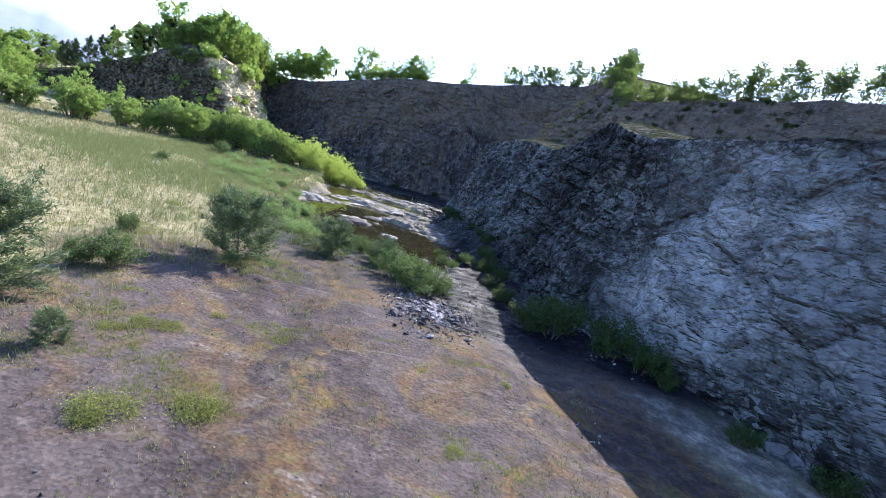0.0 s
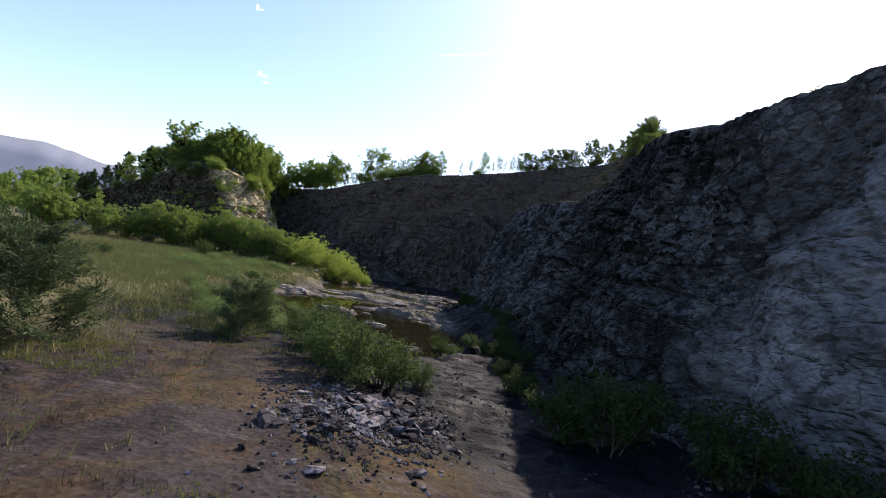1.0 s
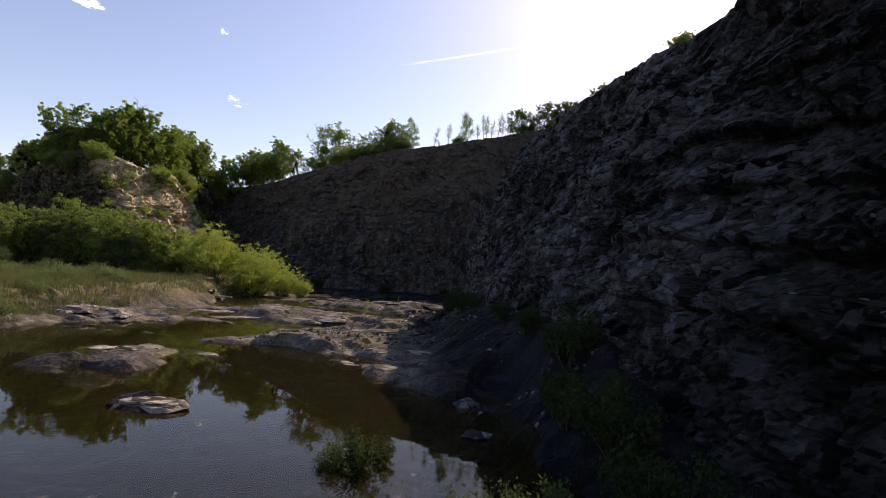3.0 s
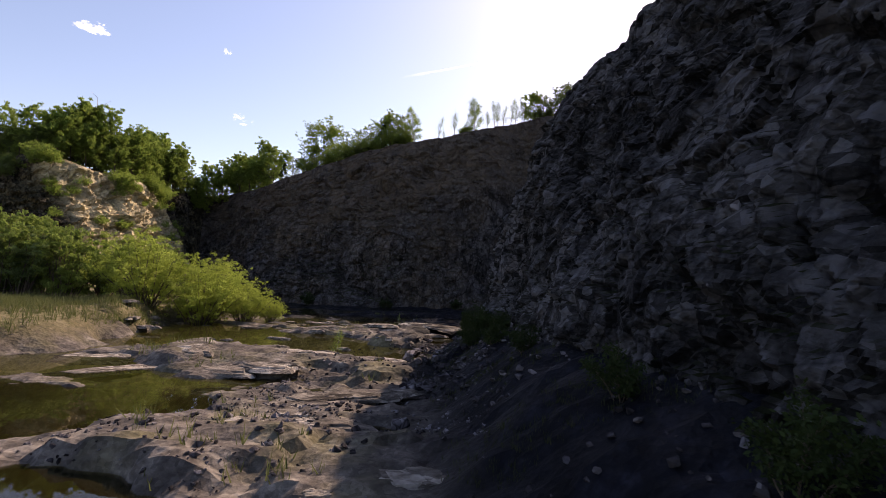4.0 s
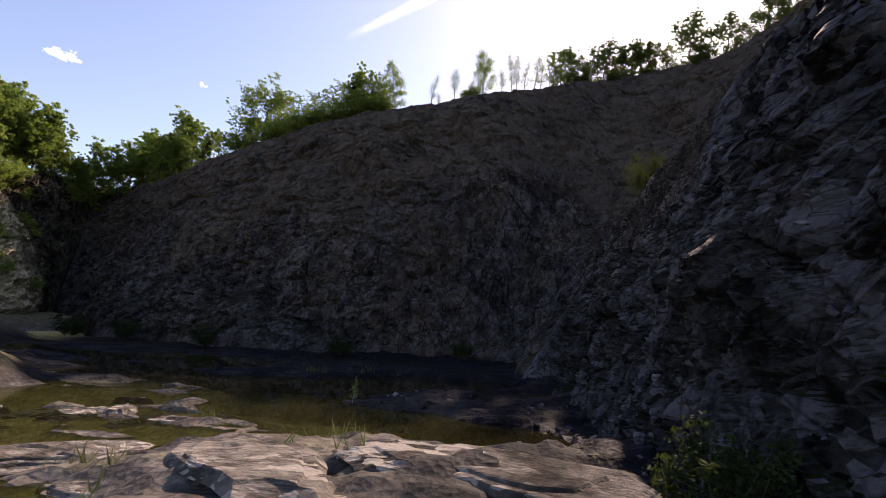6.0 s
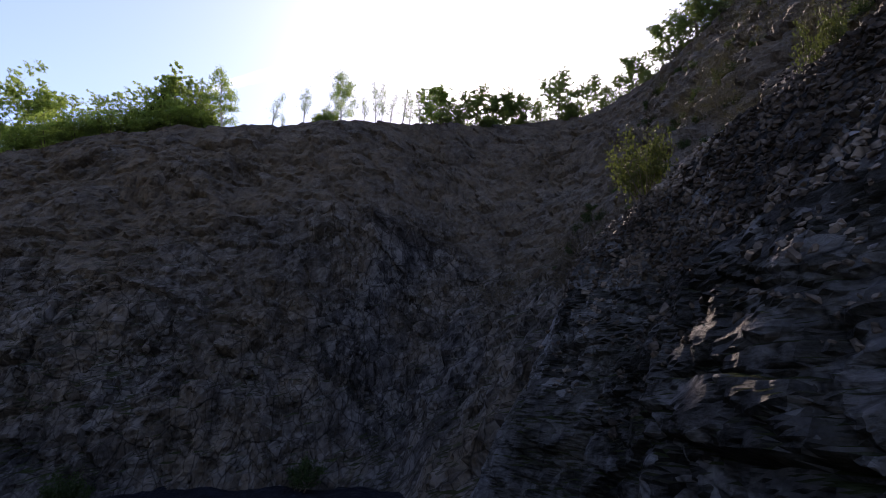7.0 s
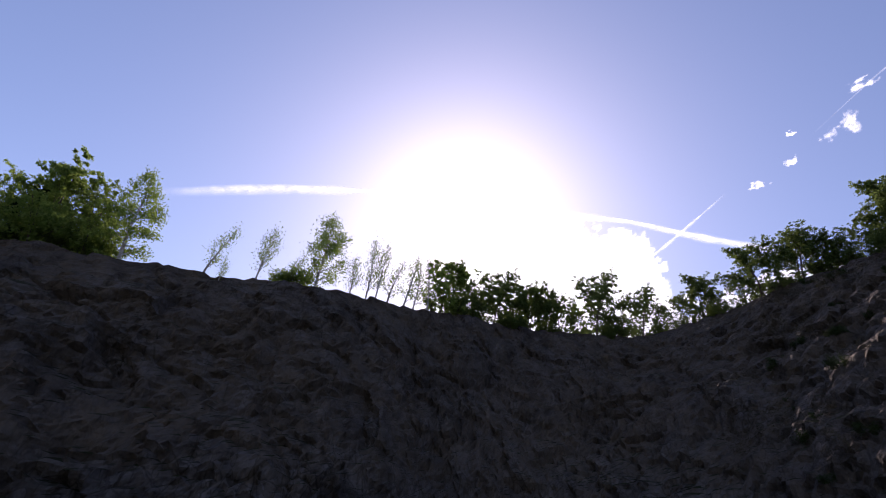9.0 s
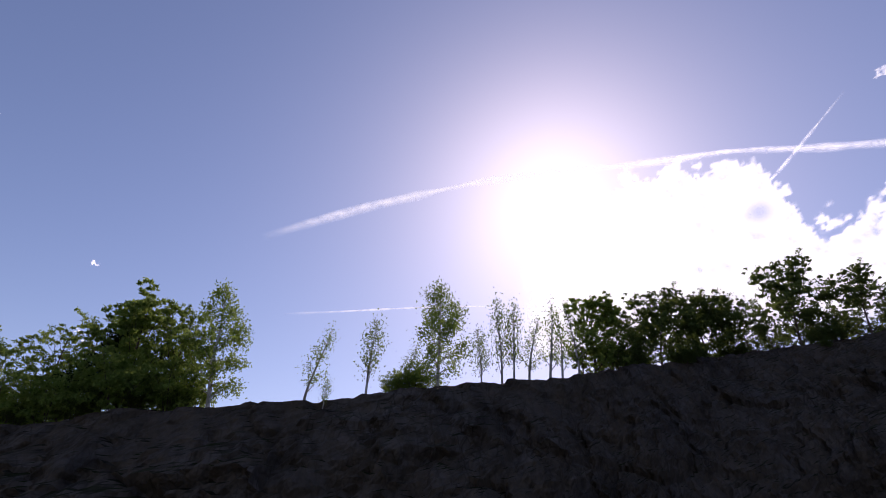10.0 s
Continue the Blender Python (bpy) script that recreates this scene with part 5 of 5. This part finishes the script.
# ---- plates of bedrock ----
def plate_mesh(seed, material=SLAB):
    """A slab with a ragged outline, two stepped beds and a worn, uneven top."""
    g = np.random.default_rng(seed)
    count = 20
    a = (np.arange(count) + g.uniform(-0.35, 0.35, count)) * 2 * math.pi / count
    r = g.uniform(0.74, 1.0, count) * (1 + 0.16 * np.sin(a * 2 + g.uniform(0, 6)) + 0.1 * np.sin(a * 5 + g.uniform(0, 6)))
    bm = bmesh.new()

    def ring(scale, z, uneven, shift=(0, 0)):
        return [bm.verts.new((scale * ri * math.cos(ai) + shift[0], scale * ri * math.sin(ai) + shift[1], z + g.normal(0, uneven))) for ai, ri in zip(a, r)]

    off = g.uniform(-0.12, 0.12, 2)
    rings = [ring(1.12, -1.2, 0), ring(1.0, -0.25, 0.12), ring(0.95, -0.12, 0.08), ring(0.8, -0.08, 0.08, off), ring(0.77, 0.32, 0.08, off), ring(0.72, 0.4, 0.05, off), ring(0.38, 0.42, 0.06, off)]
    mid = bm.verts.new((off[0], off[1], 0.44))
    for low, top in zip(rings, rings[1:]):
        for k in range(count):
            q = (k + 1) % count
            bm.faces.new((low[k], low[q], top[q], top[k]))
    for k in range(count):
        bm.faces.new((rings[-1][k], rings[-1][(k + 1) % count], mid))
    me = bpy.data.meshes.new("plate")
    bm.to_mesh(me)
    bm.free()
    me.materials.append(material)
    return me


PLATES = [plate_mesh(300 + k) for k in range(8)]
GREY_PLATES = [plate_mesh(310 + k, STONE) for k in range(4)]
shelf = tagged(new("bedrock_shelf"), "stepped plates of pale bedrock between the pools", "bedrock")
shelf.location = (-10, 95, 0)
for cx, cy, rx, ry, count, big in [(-14.5, 88.2, 8, 2.6, 9, 1.5), (-12.8, 106, 6, 3.2, 14, 1.25), (-9, 100.6, 1.1, 2.2, 7, 0.7), (-14.8, 69.8, 2.2, 1.6, 8, 0.9), (-8.6, 54.2, 1.8, 1.6, 4, 1.7), (-8.5, 79.5, 4, 5, 7, 1.3),
                                   (-24.5, 79, 3.4, 2, 9, 0.9), (-20, 114.5, 4, 2, 10, 0.8), (-4, 73.5, 2.0, 3, 9, 0.7), (-31, 99.5, 2, 2.6, 7, 0.8)]:
    for k in range(count):
        x, y = cx + rng.uniform(-1, 1) * rx, cy + rng.uniform(-1, 1) * ry
        s = big * rng.uniform(0.4, 1.4)
        plate = part("plate", PLATES[rng.integers(8)] if cy > 60 else GREY_PLATES[k % 4], shelf)
        z = max(surface(x, y), -0.05) + rng.uniform(-0.06, 0.02)
        plate.matrix_basis = pose(x + 10, y - 95, z, rng.normal(1.5, 1.5), rng.normal(-1.5, 1.5), rng.normal(-15, 25)) @ Matrix.Diagonal((s * 1.7, s * 0.8, 0.13, 1))
for x, y, s in [(-22.3, 96.2, 1.0), (-16.6, 94.6, 1.15), (-15.6, 94.9, 0.7), (-18.0, 99.3, 0.9), (-11.6, 95.8, 0.5), (-20.6, 96.6, 0.4), (-19.0, 94.2, 0.45), (-23.6, 105.4, 0.7), (-8.6, 62.3, 0.9)]:
    plate = part("plate", PLATES[rng.integers(8)], shelf)
    plate.matrix_basis = pose(x + 10, y - 95, max(surface(x, y), 0.0) + 0.05, rng.normal(3, 2), rng.normal(-4, 2), rng.normal(-10, 15)) @ Matrix.Diagonal((s * 1.3, s * 0.62, 0.14, 1))

# a bleached dead branch on the floor
stick = tagged(new("dead_branch"), "bleached dead branch lying by the pools", "branch")
geo = Geo()
geo.tube(bent((0, 0, 0), (1, 0.2, 0.03), 3.0, rng, 7, 0.0, 0.1), np.linspace(0.035, 0.01, 7), 5)
part("wood", geo.mesh("wood", BIRCH_BARK), stick)
stick.matrix_basis = pose(7.0, 45.0, surface(7.0, 45.0) + 0.1, 0, 2, 103)


# ---- distance and sky ----
def sky_point(az, el, r):
    a, e = radians(az), radians(el)
    return np.array([math.sin(a) * math.cos(e), math.cos(a) * math.cos(e), math.sin(e)]) * r


# the haze of distance is put into this pale blue-grey base colour
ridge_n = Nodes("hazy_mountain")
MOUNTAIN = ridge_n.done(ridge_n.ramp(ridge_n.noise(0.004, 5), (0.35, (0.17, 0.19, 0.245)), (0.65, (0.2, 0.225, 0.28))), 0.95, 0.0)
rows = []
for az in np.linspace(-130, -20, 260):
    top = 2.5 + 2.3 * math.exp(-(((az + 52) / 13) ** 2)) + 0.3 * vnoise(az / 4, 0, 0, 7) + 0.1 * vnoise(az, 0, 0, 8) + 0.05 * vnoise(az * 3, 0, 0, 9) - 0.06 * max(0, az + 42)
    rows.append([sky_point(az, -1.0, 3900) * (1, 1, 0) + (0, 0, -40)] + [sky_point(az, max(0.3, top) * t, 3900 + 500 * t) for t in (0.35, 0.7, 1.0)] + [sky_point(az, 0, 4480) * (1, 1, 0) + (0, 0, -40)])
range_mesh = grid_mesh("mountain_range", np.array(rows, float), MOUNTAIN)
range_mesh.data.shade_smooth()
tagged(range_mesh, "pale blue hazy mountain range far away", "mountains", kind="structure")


def cloud_material(name, strength, low, high, scale, soft=False, peak=1.0):
    n = Nodes(name)
    n.bsdf.inputs["Emission Color"].default_value = (1, 1, 1, 1)
    n.bsdf.inputs["Emission Strength"].default_value = strength
    veil = n.ramp(n.noise(scale, 6, 0.65), (low, 0.0), (high, peak))
    n.link(n.math("MULTIPLY", veil, n.attribute("core")) if soft else veil, n.bsdf.inputs["Alpha"])
    return n.done((0.9, 0.9, 0.9), 1.0, 0.0)


CLOUD = cloud_material("sunlit_cloud", 1.35, 0.36, 0.6, 0.02, True, 0.95)
CLOUD_BANK = cloud_material("cloud_bank", 1.5, 0.2, 0.5, 0.008, True, 0.95)
TRAIL = cloud_material("vapour_trail", 1.1, 0.2, 0.6, 0.012, True, 0.8)


def trail(points, width, fade=0.3):
    """A band of vapour through sky directions (azimuth, elevation), soft at its sides and ends."""
    a = np.array([sky_point(az, el, 4000) for az, el in points])
    d = np.r_[0, np.cumsum(np.linalg.norm(np.diff(a, axis=0), axis=1))] / np.linalg.norm(np.diff(a, axis=0), axis=1).sum()
    t = np.linspace(0, 1, 90)
    line = np.stack([np.interp(t, d, c) for c in a.T], 1)
    for _ in range(6):
        line[1:-1] = (line[:-2] + 2 * line[1:-1] + line[2:]) / 4
    line *= 4000 / np.linalg.norm(line, axis=1)[:, None]
    side = np.cross(np.gradient(line, axis=0), line)
    side /= np.linalg.norm(side, axis=1)[:, None]
    wide = width * (0.75 + 0.35 * vnoise(t * 14, 0, 0, int(width)))[:, None]
    across = np.array([-1, -0.55, 0, 0.4, 0.8])
    ob = grid_mesh("vapour_trail", line[:, None] + side[:, None] * (across[None, :, None] * wide[:, None]), TRAIL)
    core = np.clip(np.minimum(t / fade, (1 - t) / fade), 0, 1)[:, None] * np.array([0, 0.45, 1.0, 0.7, 0])[None]
    ob.data.attributes.new("core", "FLOAT", "POINT").data.foreach_set("value", core.ravel().astype(np.float32))
    return tagged(ob, "thin white vapour trail across the sky", "vapour trail", kind="structure")


trail([(-18.6, 30.6), (-12, 34.2), (-6, 36.8), (3, 39.5), (10, 40.9), (20, 41.6), (30.5, 41)], 46, 0.22)
trail([(26, 41.2), (36, 40.4), (43, 39.4), (51, 36.8), (57, 34.6), (64, 31.5)], 40, 0.25)
trail([(41, 32.6), (48, 36.6), (55.5, 40.4)], 17)
trail([(66, 43.2), (74.4, 45.8), (83, 46.9), (95, 46.5), (104, 44.9)], 10, 0.6)
trail([(-14, 23.1), (-8.8, 24.2), (1.7, 26.0), (18, 26.8)], 14)


def cloud_sheet(name, az, el, thick, material, label):
    """A veil of cloud far off: azimuths and elevations as a grid, how dense it is at each."""
    points = np.stack([sky_point(p, q, 3600) for p, q in zip(az.ravel(), el.ravel())]).reshape(*az.shape, 3)
    ob = grid_mesh(name, points, material)
    ob.data.attributes.new("core", "FLOAT", "POINT").data.foreach_set("value", np.clip(thick, 0, 1).ravel().astype(np.float32))
    return tagged(ob, label, "cloud", kind="structure")


def puff(az, el, wide, tall, seed):
    """A small ragged cloud; sizes in degrees."""
    u, v = np.meshgrid(np.linspace(-1, 1, 44), np.linspace(-1, 1, 34), indexing="ij")
    bulge = 0.55 * fbm(u * 2.2, v * 2.2, 0, 4, seed, 0.6)
    thick = smooth((0.62 - np.sqrt(u**2 + np.where(v < 0, 2.2 * v, v) ** 2) + bulge) / 0.4) * smooth((1 - np.maximum(abs(u), abs(v))) / 0.25)
    return cloud_sheet("cloud", az + u * wide / math.cos(radians(el)), el + v * tall, thick, CLOUD, "small white fair-weather cloud")


AZ, EL = np.meshgrid(np.linspace(14, 70, 190), np.linspace(20, 42.5, 110), indexing="ij")
top = np.interp(AZ, [14, 18, 24, 30, 38, 45, 46.5, 48, 53, 58, 64, 70], [29, 31, 36, 39.3, 38.4, 37.9, 32.6, 29.4, 30.6, 32.6, 31.5, 29])
billow = 2.4 * np.abs(fbm(AZ / 2.6, EL / 2.0, 0, 4, 141, 0.6)) - 0.7 + 0.5 * fbm(AZ / 7, EL / 5, 2, 3, 142)
hollow = 0.75 * np.exp(-(((AZ - 43.5) / 1.6) ** 2) - ((EL - 32.8) / 1.2) ** 2)
cloud_sheet("cloud_bank", AZ, EL, smooth((top - EL + billow) / 0.7) * smooth((AZ - 14) / 5) * smooth((70 - AZ) / 4) * smooth((EL - 20) / 3) - hollow, CLOUD_BANK, "bright cumulus cloud bank near the sun")
for k, (az, el, wide, tall) in enumerate([(68.6, 42.6, 2.0, 2.2), (62.6, 41.6, 0.9, 0.9), (59.1, 40.2, 1.2, 0.7), (72.2, 45.4, 1.4, 0.8), (64, 44, 0.5, 0.45), (-45, 21.9, 1.5, 0.9), (-31, 16.5, 1.1, 0.8), (-47, 31.2, 1.2, 0.9), (-32.9, 22.9, 0.6, 0.5)]):
    puff(az, el, wide, tall, 440 + k)
